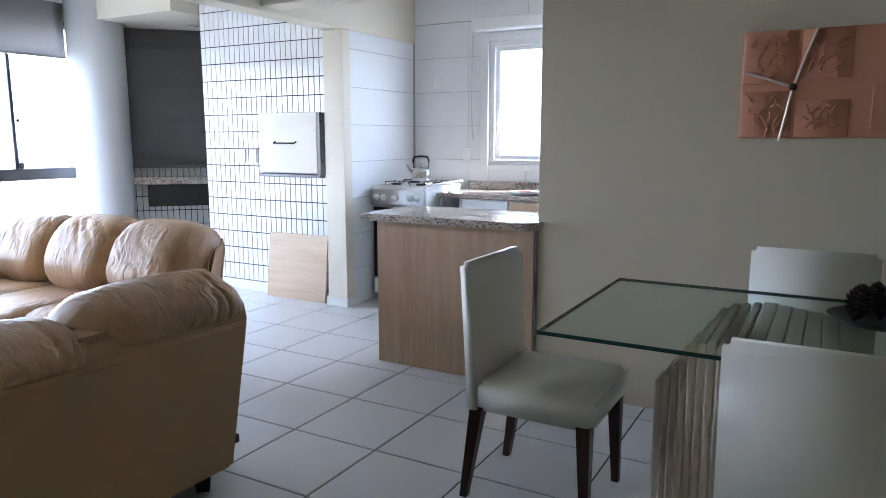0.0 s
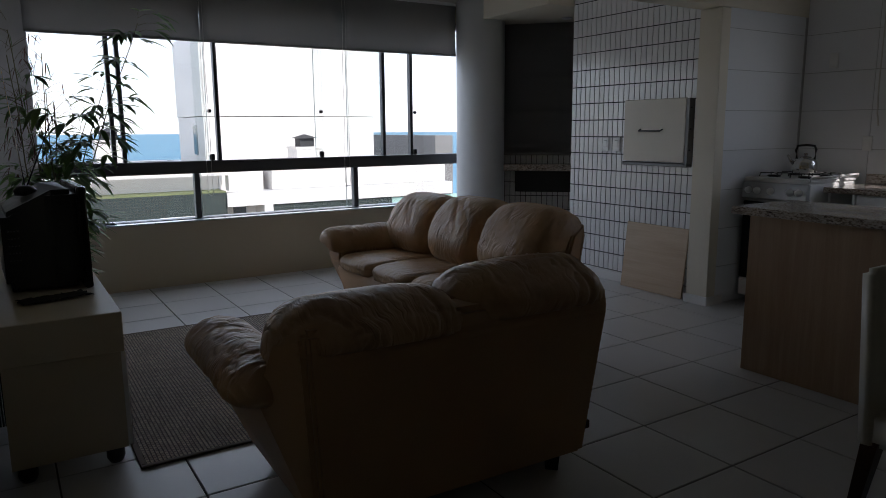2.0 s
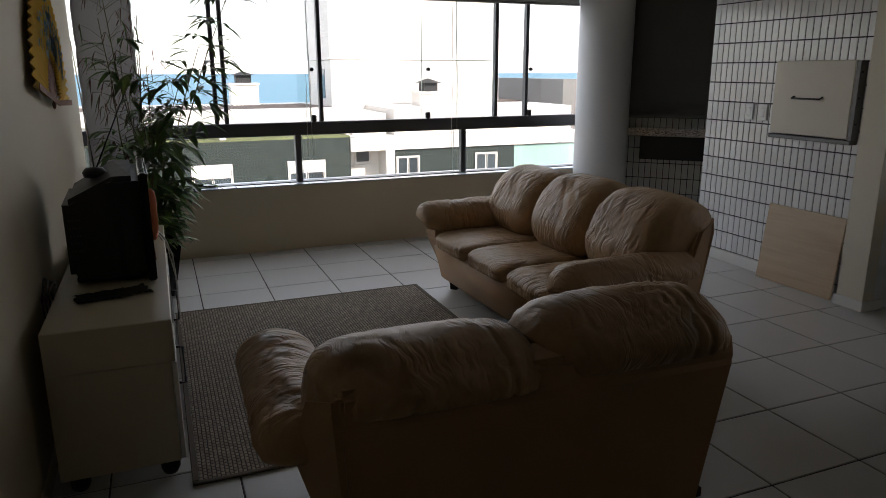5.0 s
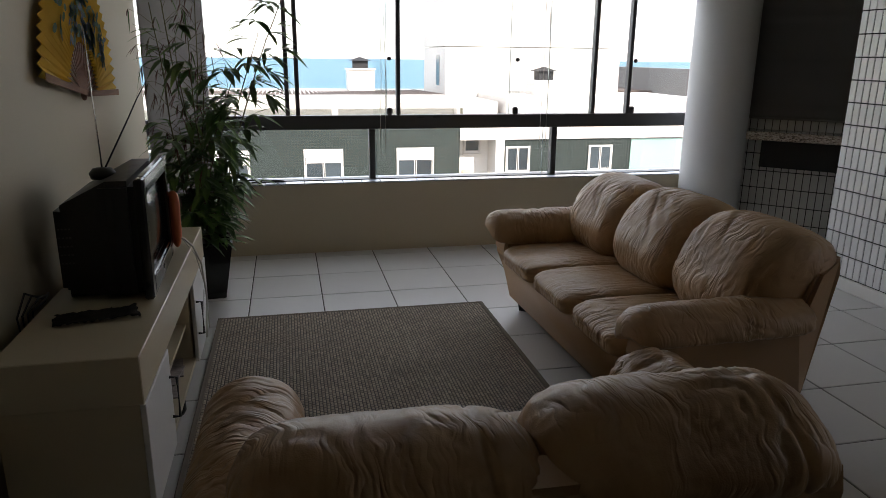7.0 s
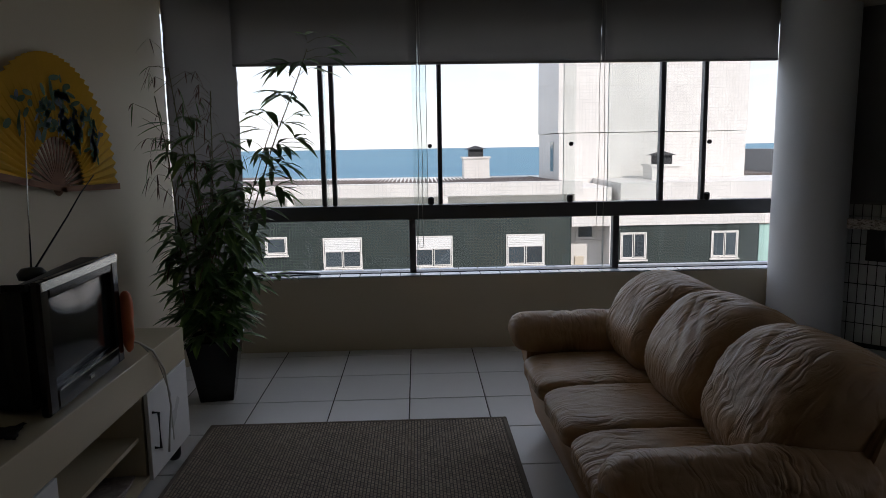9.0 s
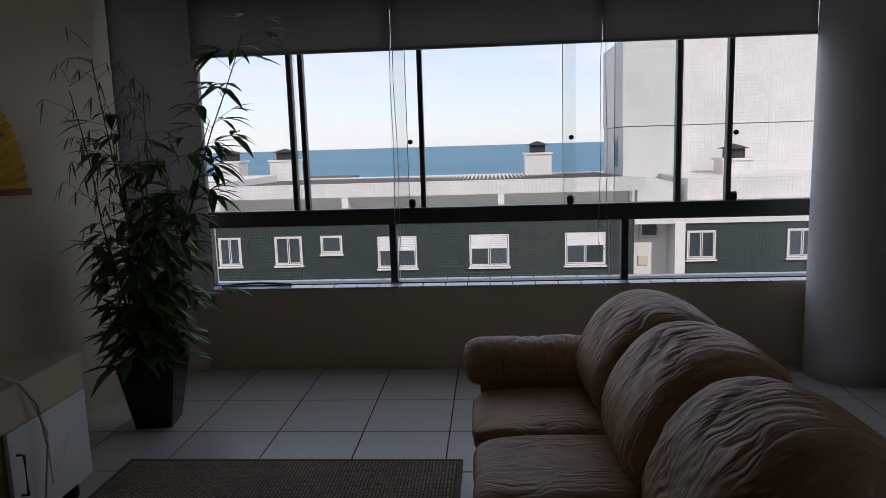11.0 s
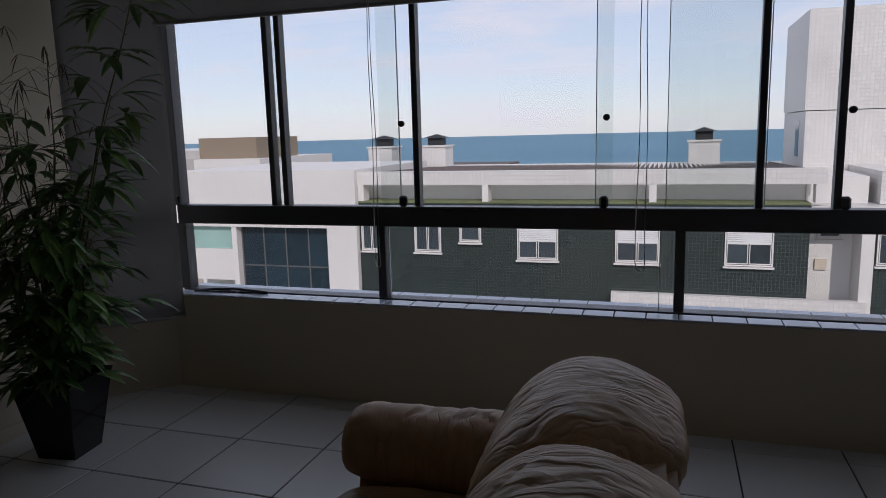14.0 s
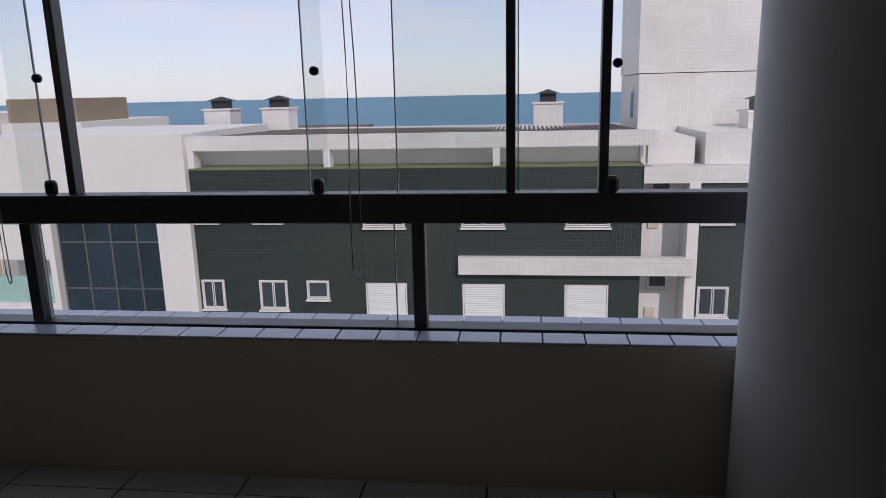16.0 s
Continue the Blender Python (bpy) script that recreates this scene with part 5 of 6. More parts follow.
for (bx, by), (tx, ty), h, sort in canes:
    base, top = Vector((bx, by, 0.34)), Vector((tx, ty, 0.34 + h))
    pts = [base.lerp(top, t) + Vector((0.02 * noise.noise((t * 3, bx * 50, 1)), 0.03 * noise.noise((t * 3, by * 50, 2)) - 0.14 * t * (1 - t) * (1 if ty > 0.2 else 0), 0)) for t in np.linspace(0, 1, 12)]
    part("cane", tube(pts, 0.006, 7, 0.0025), M_CANE, plant, "", True)
    for i in range(1 if h < 1.1 else 2, 12):
        for _ in range((4 if ty > 0.5 and i > 4 else 2) if sort == "green" else 3):
            a = random.uniform(0, 2 * math.pi)
            twig_len = random.uniform(0.05, 0.13) if sort == "green" else random.uniform(0.08, 0.20)
            d = Vector((math.cos(a), math.sin(a), random.uniform(0.1, 0.8)))
            p0 = pts[i] + Vector((0, 0, random.uniform(-0.06, 0.06)))
            p1 = p0 + d * twig_len
            if p1.y < -lim + 0.03:
                continue
            tube([p0, p0.lerp(p1, 0.5) + Vector((0, 0, 0.01)), p1], 0.0016, 4, 0.0009, b_twig)
            if sort == "green":
                # a fan of three to five leaves at the twig's end
                n_leaf = random.randint(3, 5)
                for q in range(n_leaf):
                    a2 = a + (q - (n_leaf - 1) / 2) * 0.55 + random.gauss(0, 0.15)
                    dd = Vector((math.cos(a2), math.sin(a2), random.uniform(-0.35, 0.45)))
                    size = random.uniform(0.11, 0.19)
                    if p1.y + dd.y * 0.15 > -lim:
                        leaf(b_pale if random.random() < 0.3 else b_green, p1, dd, size, size * random.uniform(0.22, 0.30), random.uniform(0.1, 0.6))
            else:
                for _ in range(random.randint(2, 4)):
                    a2 = a + random.gauss(0, 0.8)
                    dd = Vector((math.cos(a2) * 0.6, math.sin(a2) * 0.6, random.uniform(-1.2, -0.1)))
                    if p1.y + dd.y * 0.1 > -lim:
                        leaf(b_dry if random.random() < 0.75 else b_green, p1, dd, random.uniform(0.05, 0.10), random.uniform(0.004, 0.009), random.uniform(0.2, 0.6))
part("foliage", b_green, M_LEAF, plant, "dark green lance-shaped leaves", False, "stuff")
part("foliage", b_pale, M_LEAF2, plant, "brighter green leaves", False, "stuff")
part("foliage", b_dry, M_DRY, plant, "thin drooping reddish brown leaves", False, "stuff")
part("twig", b_twig, M_CANE, plant, "", False, "stuff")

# ---------------------------------------------------------------- dining area
table = thing("dining_table", -0.95, 2.585, 0, "rectangular glass dining table on a stepped travertine pedestal", "dining table")
part("glass_top", box(-0.815, 0.80, -0.472, 0.472, 0.7405, 0.7515), M_TABGLASS, table, "clear greenish glass top").visible_shadow = False
part("glass_edge", boxes((-0.82, 0.805, -0.477, -0.4725, 0.740, 0.752), (-0.82, 0.805, 0.4725, 0.477, 0.740, 0.752), (-0.82, -0.8155, -0.472, 0.472, 0.740, 0.752), (0.8005, 0.805, -0.472, 0.472, 0.740, 0.752)), M_TABEDGE, table, "dark polished glass edge")
for i in range(9):
    x = -0.545 + 0.034 * i
    bm = box(x, x + 0.029, -0.03 - 0.045 * i, 0.10 + 0.03 * i, 0.0, min(0.739, 0.50 + 0.045 * i), 0.006)
    part("stone_slab", bm, M_TRAV, table, "rough travertine slab")
for i in range(5):
    x = -0.545 + 0.034 * 9 + 0.05 * i
    part("stone_slab", box(x, x + 0.048, -0.33 + 0.03 * i, 0.36 - 0.03 * i, 0.0, 0.739, 0.004), M_TRAV, table, "rough travertine slab")


def dining_chair():
    ob = thing("dining_chair", 0, 0, 0, "dining chair in white leatherette with dark wooden legs", "chair", group="chairs round the table")
    bm = box(-0.225, 0.225, -0.24, 0.215, 0.355, 0.475, 0.022, 3)
    part("seat", bm, M_CHAIR, ob, "", True)
    bm = box(-0.228, 0.228, 0.0, 0.062, 0.0, 0.565, 0.018, 3)
    part("backrest", turned(bm, pose(0, 0.18, 0.345, -3.5, 0, 0)), M_CHAIR, ob, "", True)
    part("piping", tube([(-0.212, -0.243, 0.462), (0.212, -0.243, 0.462)], 0.004, 6), M_CHAIR, ob, "", True)
    for sx in (-1, 1):
        for y, dy in ((-0.20, -0.012), (0.205, 0.055)):
            bm = bmesh.new()
            lo, hi = (sx * 0.198, y + dy, 0.0), (sx * 0.19, y, 0.37)
            q = [[bm.verts.new((c[0] + ax * w, c[1] + ay * w, c[2])) for ax, ay in ((-1, -1), (1, -1), (1, 1), (-1, 1))] for c, w in ((lo, 0.014), (hi, 0.025))]
            bm.faces.new(q[0][::-1])
            bm.faces.new(q[1])
            for k in range(4):
                bm.faces.new((q[0][k], q[0][(k + 1) % 4], q[1][(k + 1) % 4], q[1][k]))
            part("leg", bm, M_DARKWOOD, ob, "dark wooden leg")
    return ob


chair = dining_chair()
chair.matrix_world = pose(-1.875, 2.525, 0, 0, 0, 90)
copy_thing(chair, pose(-0.955, 1.985, 0, 0, 0, 180))
copy_thing(chair, pose(-1.04, 2.965, 0, 0, 0, 0))

bowl = solo("bowl", lathe([(0.06, 0), (0.10, 0.008), (0.15, 0.03), (0.155, 0.034), (0.145, 0.032), (0.10, 0.016), (0.0, 0.012)], 32), M_BLACK, "shallow black bowl on the glass table", "bowl", True, m=pose(-0.83, 2.68, 0.7525))


def pine_cone():
    bm = bmesh.new()
    for i in range(90):
        t = i / 89
        a = i * 2.39996
        r = 0.044 * math.sin(math.pi * (0.12 + 0.85 * t)) ** 0.7
        z = 0.012 + 0.105 * t
        d = Vector((math.cos(a), math.sin(a), 0))
        s = Vector((-math.sin(a), math.cos(a), 0))
        c = Vector((0, 0, z))
        p = [c + s * 0.004, c + d * r * 0.7 + s * 0.011, c + d * r + Vector((0, 0, 0.008)), c + d * r * 0.7 - s * 0.011, c - s * 0.004]
        f = bm.faces.new([bm.verts.new(q) for q in p])
        bmesh.ops.solidify(bm, geom=[f], thickness=0.003)
    lathe([(0.008, 0.0), (0.016, 0.02), (0.014, 0.08), (0.004, 0.115)], 8, bm=bm)
    return bm


cone = solo("pine_cone", pine_cone(), M_CONE, "dark brown open pine cone in the bowl", "pine cone", group="pine cones", m=pose(-0.905, 2.66, 0.77, 6, 8, 0))
copy_thing(cone, pose(-0.835, 2.70, 0.77, -8, 4, 70))
copy_thing(cone, pose(-0.78, 2.64, 0.772, 10, -12, 140))

clock = thing("wall_clock", -0.965, 3.549, 1.345, "square terracotta relief wall panel with satin metal clock hands", "wall clock")
part("backing", box(-0.42, 0.42, -0.025, 0.0, 0.0, 0.455, 0.004), M_TERRA2, clock)
random.seed(3)
for x0, x1, z0, z1 in ((-0.415, -0.205, 0.235, 0.45), (-0.415, -0.215, 0.005, 0.20), (-0.19, 0.0, 0.25, 0.45), (-0.20, 0.0, 0.005, 0.16)):
    bm = box(x0, x1, -0.030, -0.0255, z0, z1, 0.002)
    for i in range(26):
        x, z, a = random.uniform(x0 + 0.03, x1 - 0.03), random.uniform(z0 + 0.02, z1 - 0.02), random.uniform(0.3, 2.6)
        L = random.uniform(0.01, 0.022)
        tube([(x - L * math.cos(a), -0.030, z - L * math.sin(a)), (x, -0.032, z + 0.004), (x + L * math.cos(a), -0.030, z + L * math.sin(a))], 0.0035, 5, bm=bm)
    part("relief_tile", bm, M_TERRA, clock, "terracotta tile with raised strokes", True)
part("side_field", box(0.08, 0.415, -0.032, -0.0255, 0.03, 0.225, 0.004), M_TERRA, clock)
for a, L in ((72, 0.25), (-100, 0.23), (160, 0.20)):
    c, s_ = math.cos(radians(a)), math.sin(radians(a))
    bm = tube([(-0.215, -0.036, 0.215), (-0.215 + L * c, -0.036, 0.215 + L * s_)], 0.007, 6, 0.006)
    part("hand", bm, M_PALEMETAL, clock, "pale satin metal clock hand")
part("hub", turned(lathe([(0.016, 0), (0.016, 0.012), (0.0, 0.014)], 16), pose(-0.215, -0.036, 0.215, 90, 0, 0)), M_DARKWOOD, clock, "", True)

# ---------------------------------------------------------------- outside
FX = -31.0
# the town is laid out in its own units and set to true size here
TOWN = Matrix.Translation((-0.532, 0.324, 0.273)) @ Matrix.Scale(0.867, 4)
structure("ground", box(-92, 400, -900, 900, -19.8, -19.24), M_GROUND, "town ground far below", "ground")
structure("beach", box(-150, -92, -2500, 2500, -19.9, -19.3), M_SAND, "strip of pale beach sand", "ground")
structure("sea", box(-4900, -150, -4500, 4500, -20.1, -19.5), M_SEA, "blue sea reaching the horizon", "water")


def window_unit(parent, x, y0, y1, z0, z1, shutter=0.0, leaves=2, material=None):
    """Facade window seen from outside: white frame proud of the wall, panes, sill, roller shutter part way down."""
    w = part("window", boxes((x, x + 0.06, y0 - 0.05, y0, z0 - 0.05, z1 + 0.05), (x, x + 0.06, y1, y1 + 0.05, z0 - 0.05, z1 + 0.05), (x, x + 0.06, y0, y1, z1, z1 + 0.05), (x, x + 0.06, y0, y1, z0 - 0.05, z0)), M_FWHITE, parent)
    zs = z1 - (z1 - z0) * shutter
    step = (y1 - y0) / leaves
    if zs > z0 + 0.1:
        for k in range(leaves):
            a, b = y0 + k * step + 0.02, y0 + (k + 1) * step - 0.02
            part("frame", boxes((x + 0.01, x + 0.045, a, a + 0.03, z0 + 0.02, zs), (x + 0.01, x + 0.045, b - 0.03, b, z0 + 0.02, zs), (x + 0.01, x + 0.045, a + 0.03, b - 0.03, z0 + 0.02, z0 + 0.055), (x + 0.01, x + 0.045, a + 0.03, b - 0.03, zs - 0.035, zs)), M_FWHITE, w)
            part("pane", box(x + 0.005, x + 0.02, a + 0.03, b - 0.03, z0 + 0.055, zs - 0.035), material or M_FGLASS, w)
    if shutter:
        n = max(3, int((z1 - zs) / 0.07))
        bm = bmesh.new()
        h = (z1 - zs) / n
        for k in range(n):
            box(x + 0.01, x + 0.05, y0 + 0.02, y1 - 0.02, zs + k * h, zs + (k + 0.86) * h, bm=bm)
        part("shutter", bm, M_SHUTTER, w, "white roller shutter")
    part("sill", box(x, x + 0.14, y0 - 0.1, y1 + 0.1, z0 - 0.13, z0 - 0.071), M_FWHITE, w)
    return w


flats = thing("apartment_building", FX, 0, -22.5, "apartment building with dark green mosaic front and white bands", "apartment building")
flats.matrix_world = TOWN
GB = -22.5
part("wall", box(FX - 14, FX, -9.3, 7.96, GB, -1.42), M_GREENTILE, flats, "dark green mosaic wall")
part("wall", box(FX - 14, FX - 1.1, 7.96, 9.95, GB, -0.5), M_FWHITE, flats, "white recessed wall")
part("wall", box(FX - 1.1, FX + 0.15, 9.55, 9.95, GB, -2.0), M_FWHITE, flats, "white pier")
part("wall", box(FX - 14, FX, 9.95, 16.0, GB, -2.05), M_GREENTILE, flats, "dark green mosaic wall")
part("wall", box(FX - 14, FX + 0.10, 7.96, 19.5, -2.04, -1.45), M_WHITETILE, flats, "white tiled band")
part("parapet", box(FX - 0.5, FX + 0.05, -9.299, 8.4, -0.68, -0.14), M_WHITETILE, flats)
part("wall", box(FX - 1.4, FX - 1.2, -9.3, 7.95, -1.41, -0.2), M_FWHITE, flats, "white wall of the slot under the parapet")
part("ledge", box(FX - 1.2, FX + 0.02, -9.3, 7.95, -1.415, -1.35), M_LEDGEGREEN, flats, "mossy ledge")
for y in (-9.15, -3.75, 2.65, 8.2):
    part("pier", box(FX - 0.5, FX + 0.04, y - 0.13, y + 0.13, -1.345, -0.681), M_FWHITE, flats)
part("terrace", box(FX - 13, FX - 1.41, -9.3, 7.95, -1.41, -0.45), M_FWHITE, flats)
part("band", box(FX + 0.001, FX + 0.30, 1.2, 9.8, -5.44, -4.76), M_WHITETILE, flats, "white tiled band")
for r, dz in enumerate((0.0, -3.55, -7.1, -10.65)):
    window_unit(flats, FX, -9.15, -8.3, -3.40 + dz, -2.30 + dz)
    window_unit(flats, FX, -6.75, -5.7, -3.40 + dz, -2.30 + dz)
    window_unit(flats, FX, -4.8, -4.0, -2.95 + dz, -2.30 + dz, 0, 1)
    for y0, sh in ((-2.42, 0.42), (1.37, 0.40), (5.25, 0.36)):
        window_unit(flats, FX, y0, y0 + 1.52, -3.60 + dz, -2.38 + dz, sh if r == 0 else 1.0)
    window_unit(flats, FX - 1.1, 8.45, 9.15, -2.70 + dz, -2.15 + dz, 0, 1)
    part("meter_box", box(FX - 1.1, FX - 1.03, 8.35, 8.75, -3.9 + dz, -3.5 + dz, 0.01), M_FBEIGE, flats)
    window_unit(flats, FX, 10.1, 11.12, -3.45 + dz, -2.40 + dz)
    window_unit(flats, FX, 14.0, 15.06, -3.45 + dz, -2.40 + dz)
for r in range(3):
    part("balcony_glass", box(FX - 0.1, FX - 0.05, 16.05, 21.5, -4.4 - 3.55 * r, -2.1 - 3.55 * r), M_GREENGLASS, flats, "green glass balcony front")
# corrugated roof
bm = bmesh.new()
cols = 880
prev = None
for i in range(cols + 1):
    y = -15.0 + 23.3 * i / cols
    b = 0.05 * math.sin(i * math.pi / 4 * 1.0)
    row = [bm.verts.new((x, y, z + b)) for x, z in ((FX - 1.5, -0.28), (FX - 6, -0.38), (FX - 13, -0.52), (FX - 14, -0.8))]
    if prev:
        for k in range(3):
            bm.faces.new((prev[k], row[k], row[k + 1], prev[k + 1]))
    prev = row
bmesh.ops.recalc_face_normals(bm, faces=bm.faces[:])
part("roof", bm, M_ROOF, flats, "brown corrugated roof")
tower = part("tower", box(FX - 11, FX - 5.4, 8.5, 17.8, -2.0, 1.90), M_WHITETILE, flats, "white tiled stair tower")
part("tower_top", box(FX - 11.05, FX - 5.35, 8.45, 17.85, 1.93, 5.93), M_WHITETILE, tower)
part("tower_window", box(FX - 7.6, FX - 6.8, 8.485, 8.499, 0.0, 1.5), M_FGLASS, tower)
part("tower_annex", box(FX - 5.39, FX - 0.6, 10.2, 19.5, -1.44, -0.30), M_WHITETILE, flats)


def chimney(x, y, w, z0, z1):
    c = thing("chimney", 0, 0, 0, "white tiled chimney with a dark metal cap", "chimney", group="roof chimneys")
    c.matrix_world = TOWN
    part("shaft", box(x - w / 2, x + w / 2, y - w / 2, y + w / 2, z0, z1), M_WHITETILE, c)
    part("crown", box(x - w / 2 - 0.08, x + w / 2 + 0.08, y - w / 2 - 0.08, y + w / 2 + 0.08, z1, z1 + 0.09), M_FWHITE, c)
    part("flue", boxes((x - w * 0.28, x + w * 0.28, y - w * 0.28, y + w * 0.28, z1 + 0.091, z1 + 0.50)), M_CHIMCAP, c, "dark metal flue")
    bm = bmesh.new()
    q = [bm.verts.new((x + a * w * 0.42, y + b * w * 0.42, z1 + 0.501)) for a, b in ((-1, -1), (1, -1), (1, 1), (-1, 1))]
    tip = bm.verts.new((x, y, z1 + 0.72))
    bm.faces.new(q[::-1])
    for k in range(4):
        bm.faces.new((q[k], q[(k + 1) % 4], tip))
    part("cap", bm, M_CHIMCAP, c, "dark pitched cap")
    return c


for y in (-12.55, -9.35, 4.85):
    chimney(FX - 11, y, 1.45, -0.9, 0.66)
chimney(FX - 3.5, 12.95, 1.3, -0.31, 0.30)

# building with the curtain wall
office = thing("glass_front_building", 0, 0, 0, "white building with dark glass curtain wall and green balconies", "apartment building")
office.matrix_world = TOWN
part("wall", boxes((FX - 9, FX + 0.3, -18.4, -9.301, -2.5, -0.02), (FX - 9, FX + 0.3, -10.7, -9.301, GB, -2.501), (FX - 9, FX - 0.2, -15.5, -10.701, GB, -2.501), (FX - 9, FX - 1.6, -18.4, -15.501, GB, -2.501)), M_FWHITE, office)
for r in range(8):
    for k in range(4):
        y0 = -15.2 + 1.125 * k
        part("pane", box(FX - 0.19, FX - 0.14, y0 + 0.03, y0 + 1.095, -4.3 - 1.95 * (r - 1) + 0.03, -2.35 - 1.95 * (r - 1) - 0.03) if r else box(FX - 0.19, FX - 0.14, y0 + 0.03, y0 + 1.095, -2.40, -2.33), M_CURTGLASS, office)
part("mullions", boxes(*[(FX - 0.19, FX - 0.10, -15.23 + 1.125 * k, -15.17 + 1.125 * k, -18, -2.32) for k in range(5)], *[(FX - 0.19, FX - 0.12, -15.2, -10.7, -4.33 - 1.95 * r, -4.27 - 1.95 * r) for r in range(6)]), M_DULLRAIL, office)
part("pillar", box(FX - 0.2, FX + 0.25, -15.5, -15.24, GB, -2.501), M_FWHITE, office)
for r in range(5):
    z = -3.55 - 3.3 * r
    part("balcony", box(FX - 1.5, FX + 0.1, -18.4, -15.52, z - 1.45, z), M_FWHITE, office)
    part("balcony_glass", box(FX - 0.02, FX + 0.02, -18.4, -15.52, z + 0.01, z + 1.15), M_GREENGLASS, office, "green glass balustrade")

beige = thing("beige_tower_block", 0, 0, 0, "white and beige apartment tower with glazed corner bays", "apartment building")
beige.matrix_world = TOWN
part("wall", box(-62, -46.3, -52, -30.6, GB, -0.02), M_FWHITE, beige)


def bay(y0, y1, depth):
    """A column of glazed bays: beige bands with bevelled corners, window bands with white bars between them."""
    def outline(o):
        return [(-46.299, y0 - o), (-46.3 + depth * 0.35, y0 - o), (-46.3 + depth + o, y0 + 0.9), (-46.3 + depth + o, y1 - 0.9), (-46.3 + depth * 0.35, y1 + o), (-46.299, y1 + o)]
    for r in range(7):
        z = -1.70 - 2.87 * r
        part("band", prism(outline(0.06), z, z + (1.95 if r == 0 else 1.55)), M_FBEIGE, beige, "beige parapet band")
        part("glazing", prism(outline(-0.05), z - 1.318, z - 0.002), M_FGLASS, beige)
        pts = outline(0.0)[1:5]
        bm = bmesh.new()
        for p, q in zip(pts, pts[1:]):
            n = 4 if p[0] == q[0] else 2
            for k in range(n + 1):
                x, y = p[0] + (q[0] - p[0]) * k / n, p[1] + (q[1] - p[1]) * k / n
                box(x - 0.04, x + 0.03, y - 0.035, y + 0.035, z - 1.318, z - 0.002, bm=bm)
        part("window_bars", bm, M_ALUW, beige)
        part("rail", prism(outline(0.03), z - 0.96, z - 0.90), M_ALUW, beige)


bay(-48.5, -40.2, 1.2)
bay(-38.65, -34.0, 1.5)
bay(-33.3, -30.7, 1.2)
part("roof_parapet", boxes((-62, -47.4, -51.5, -31.0, 0.0, 0.62)), M_FWHITE, beige)
for y in (-43.4, -36.6):
    c = part("chimney", box(-52.2, -50.0, y - 0.95, y + 0.95, 0.621, 1.95), M_WHITETILE, beige)
    part("crown", box(-52.35, -49.85, y - 1.1, y + 1.1, 1.951, 2.10), M_FWHITE, c)
    part("air_box", box(-46.2, -45.6, y + 8.3, y + 9.0, -3.9, -3.3, 0.02), M_FWHITE, beige)
rear = thing("brown_roof_house", 0, 0, 0, "flat-roofed building with a brown roof box", "building")
rear.matrix_world = TOWN
part("wall", box(-56, -45.3, -28.3, -23.0, GB, 0.05), M_FWHITE, rear)
part("roof_box", box(-52, -46.3, -28.5, -23.85, 0.051, 1.50), M_FBROWN, rear, "brown roof box")
far = thing("low_house", 0, 0, 0, "low pale house by the beach", "house")
far.matrix_world = TOWN
part("wall", box(-75, -62, -20, -12, GB, -1.9), M_FBEIGE, far)
part("roof", box(-75.5, -61.5, -20.5, -11.5, -1.899, -1.6), M_ROOF, far)
far2 = thing("low_house", 0, 0, 0, "low pale house by the beach", "house")
far2.matrix_world = TOWN
part("wall", box(-66, -56, 22, 33, GB, -1.4), M_FBEIGE, far2)
part("roof", box(-66.5, -55.5, 21.5, 33.5, -1.399, -1.1), M_ROOF, far2)
far3 = thing("grey_block", 0, 0, 0, "grey flat-roofed block behind the tower", "building")
far3.matrix_world = TOWN
part("wall", box(-64, -50, 30.3, 32.0, GB, 0.7), M_FGREY, far3)
side_b = thing("neighbour_block", 0, 0, 0, "pale neighbouring block behind the kitchen window", "building")
part("wall", box(-28, -14, 22, 34, GB, 1.2), M_FWHITE, side_b)
part("parapet", box(-26, -20, 22.5, 27, 1.201, 2.6), M_FBEIGE, side_b)
for r in range(3):
    for k in range(5):
        window_unit(side_b, -14, 23 + 2.1 * k, 24.2 + 2.1 * k, -1.2 - 3 * r, 0.2 - 3 * r)

# ---------------------------------------------------------------- tiles, piece by piece
def shared(name, bm, material):
    me = bpy.data.meshes.new(name)
    bm.to_mesh(me)
    bm.free()
    me.materials.append(material)
    return me


S, TX, TY = 0.455, -6.750, 1.571
tile_mesh = shared("floor_tile", box(-0.2240, 0.2240, -0.2240, 0.2240, -0.010, 0.0, 0.0025), M_TILE)
random.seed(9)
for i in range(-2, 20):
    for j in range(-4, 10):
        x, y = TX + S * (i + 0.5), TY + S * (j + 0.5)
        if y > 3.7 and x > -0.7:
            continue
        if y > 4.9 and x < -4.4 and (x < -7.3 + (y - 4.6) - 0.3 or x > -5.75):
            continue
        t = new("tile", tile_mesh)
        t.parent = floor
        t.location = (x, y, random.uniform(-0.0006, 0.0))

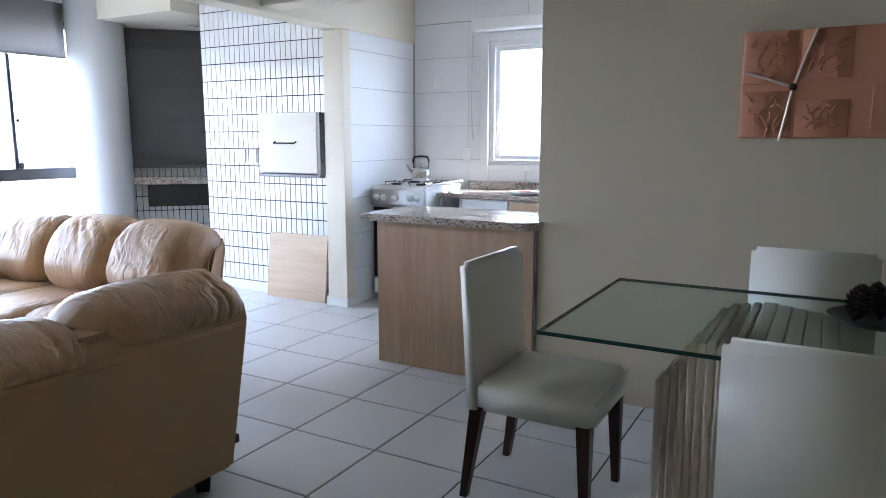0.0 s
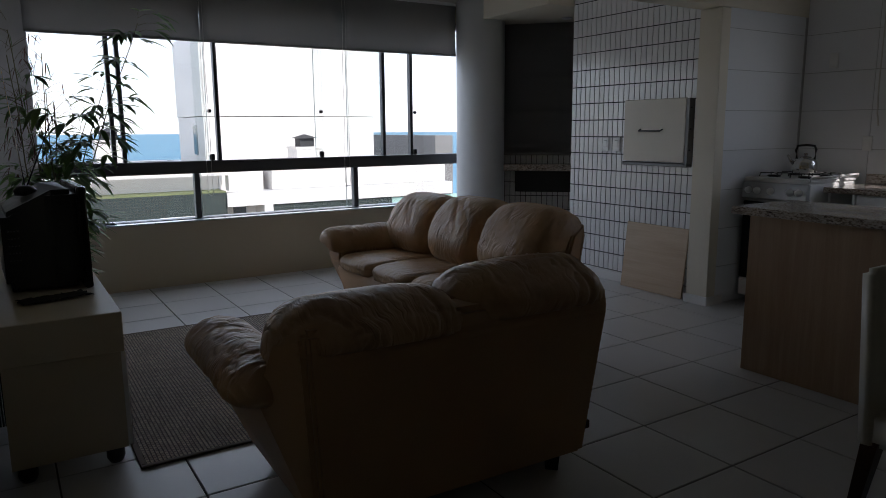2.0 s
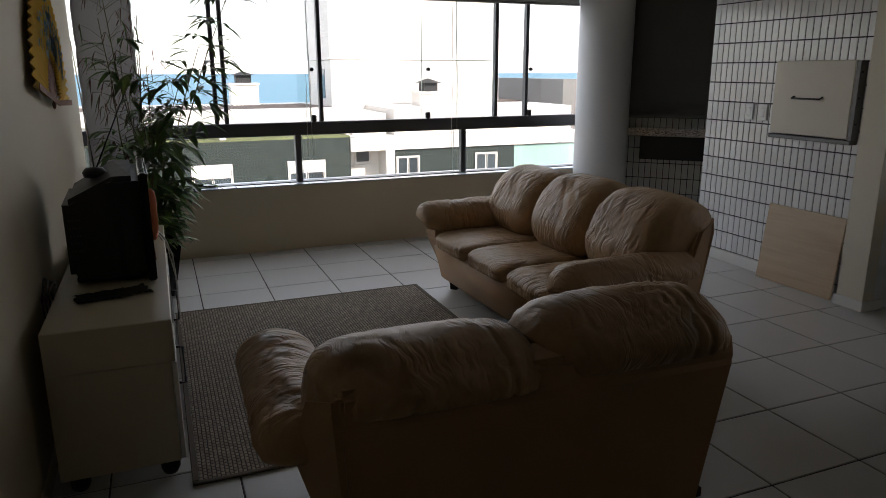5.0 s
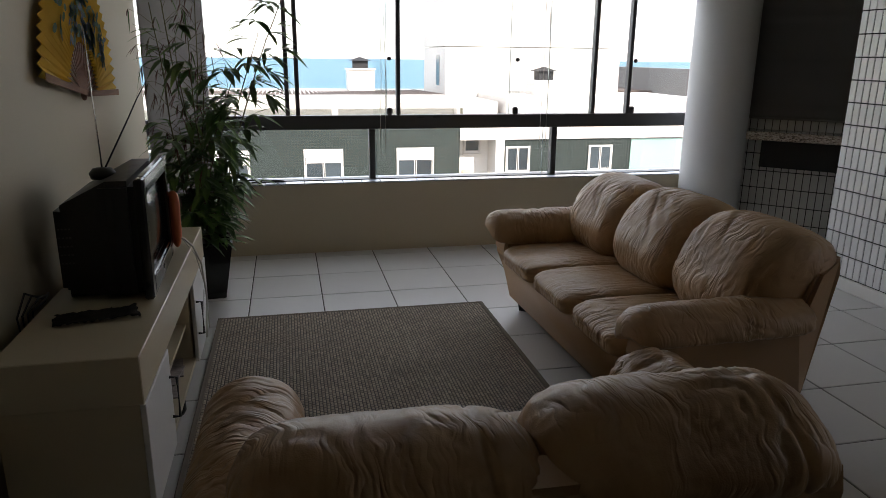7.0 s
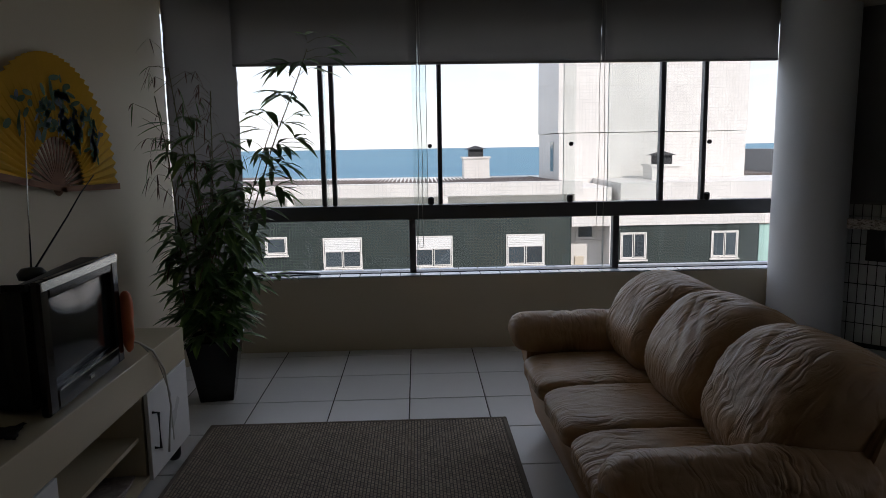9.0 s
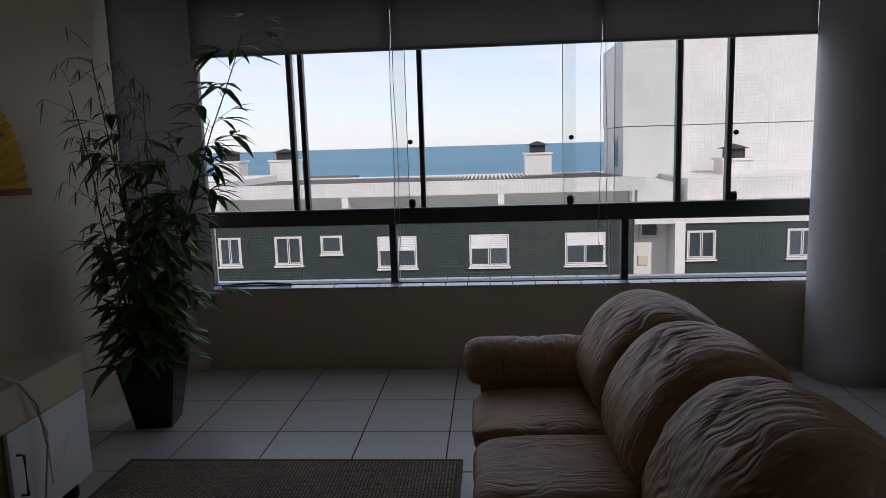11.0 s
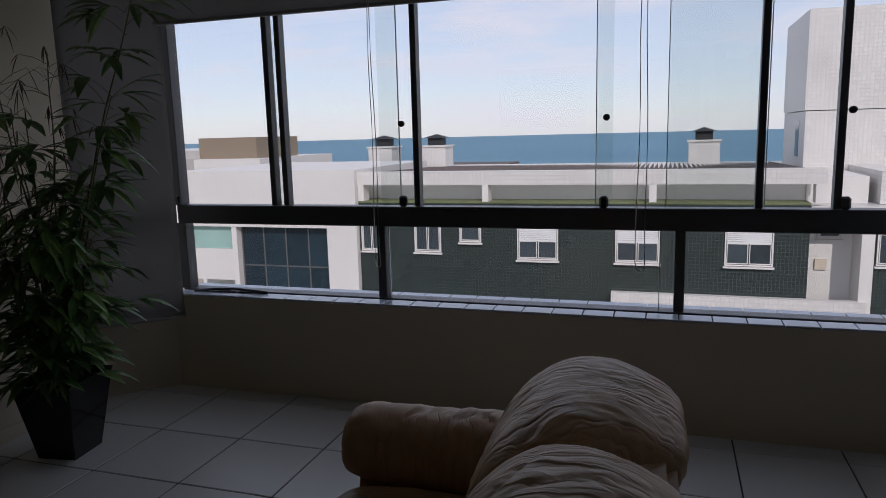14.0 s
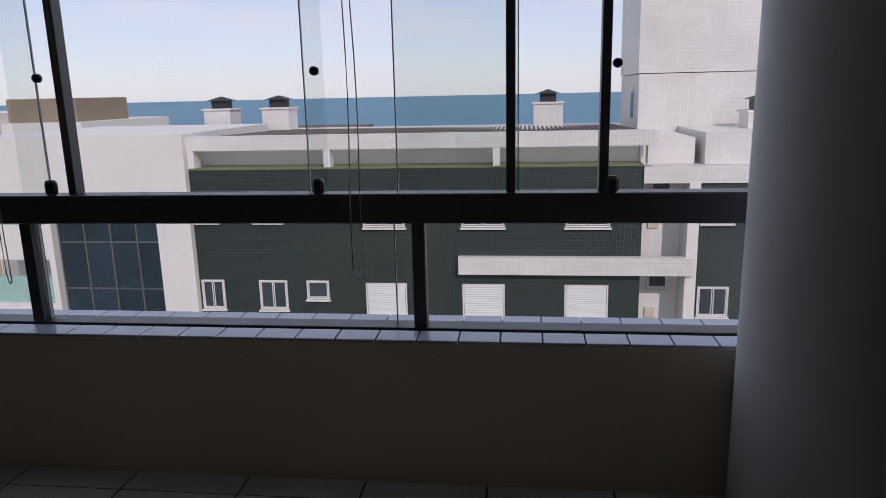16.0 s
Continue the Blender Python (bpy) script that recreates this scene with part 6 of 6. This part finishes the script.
stick = box(-0.0254, 0.0254, -0.007, 0.0, -0.0688, 0.0688, 0.0015)
stick_mesh = shared("wall_tile", stick, M_WTILE)
rest = bmesh.new()
for r in range(18):
    for c in range(25):
        x, z = -5.95 + 0.0286 + 0.0572 * c, 0.09 + 0.0745 + 0.1450 * r
        if z > 2.55:
            continue
        if r < 12:
            t = new("tile", stick_mesh)
            t.parent = grill_wall
            t.location = (x, 4.6205, z)
        else:
            box(x - 0.0254, x + 0.0254, 4.6135, 4.6205, z - 0.0688, z + 0.0688, bm=rest)
part("upper_tiles", rest, M_WTILE, grill_wall, "", False, "stuff")
low = bmesh.new()
for r in range(7):
    for c in range(32):
        s, z = 0.03 + 0.0572 * c, 0.03 + 0.0745 + 0.1450 * r
        box(s - 0.0254, s + 0.0254, -0.007, -0.0005, z - 0.0688, z + 0.0688, bm=low)
turned(low, pose(-7.36, 4.57, 0, 0, 0, 45))
part("niche_tiles", low, M_WTILE, niche_wall, "small white glazed tiles", False, "stuff")
ks = shared("kitchen_tile", box(0, 0.006, -0.268, 0.268, -0.143, 0.143, 0.0012), M_KTILE)
for r in range(9):
    for c in range(2):
        y, z = 4.622 + 0.27 + 0.545 * c, 0.145 + 0.2895 * r
        if z < 2.2 and y < 5.5:
            t = new("tile", ks)
            t.parent = kitchen_side
            t.location = (-4.3468, y if c == 0 else 5.30, z)
            if c == 1:
                t.scale = (1, 0.95, 1)
kb = shared("kitchen_tile", box(-0.268, 0.268, -0.006, 0, -0.143, 0.143, 0.0012), M_KTILE)
for r in range(9):
    for c in range(7):
        x, z = -4.335 + 0.27 + 0.5395 * c, 0.145 + 0.2895 * r
        x0, x1, z0, z1 = x - 0.268, x + 0.268, z - 0.143, min(z + 0.143, CEIL - 0.003)
        if x1 > -3.61 and x0 < -2.49 and z1 > 1.11 and z0 < 2.15:
            spans = [(x0, min(x1, -3.605), z0, z1), (max(x0, -2.495), x1, z0, z1)]
            if z0 < 1.11:
                spans.append((max(x0, -3.60), min(x1, -2.50), z0, 1.112))
            if z1 > 2.15:
                spans.append((max(x0, -3.60), min(x1, -2.50), 2.148, z1))
            for a, b_, c0, c1 in spans:
                if b_ - a > 0.03 and c1 - c0 > 0.02:
                    t = new("tile", shared("kitchen_tile", box(a, b_, 5.574, 5.58, c0, c1, 0.001), M_KTILE))
                    t.parent = kitchen_back
            continue
        t = new("tile", kb)
        t.parent = kitchen_back
        t.location = (x, 5.5799, z)
        if z + 0.143 > CEIL:
            t.scale = (1, 1, 0.97)
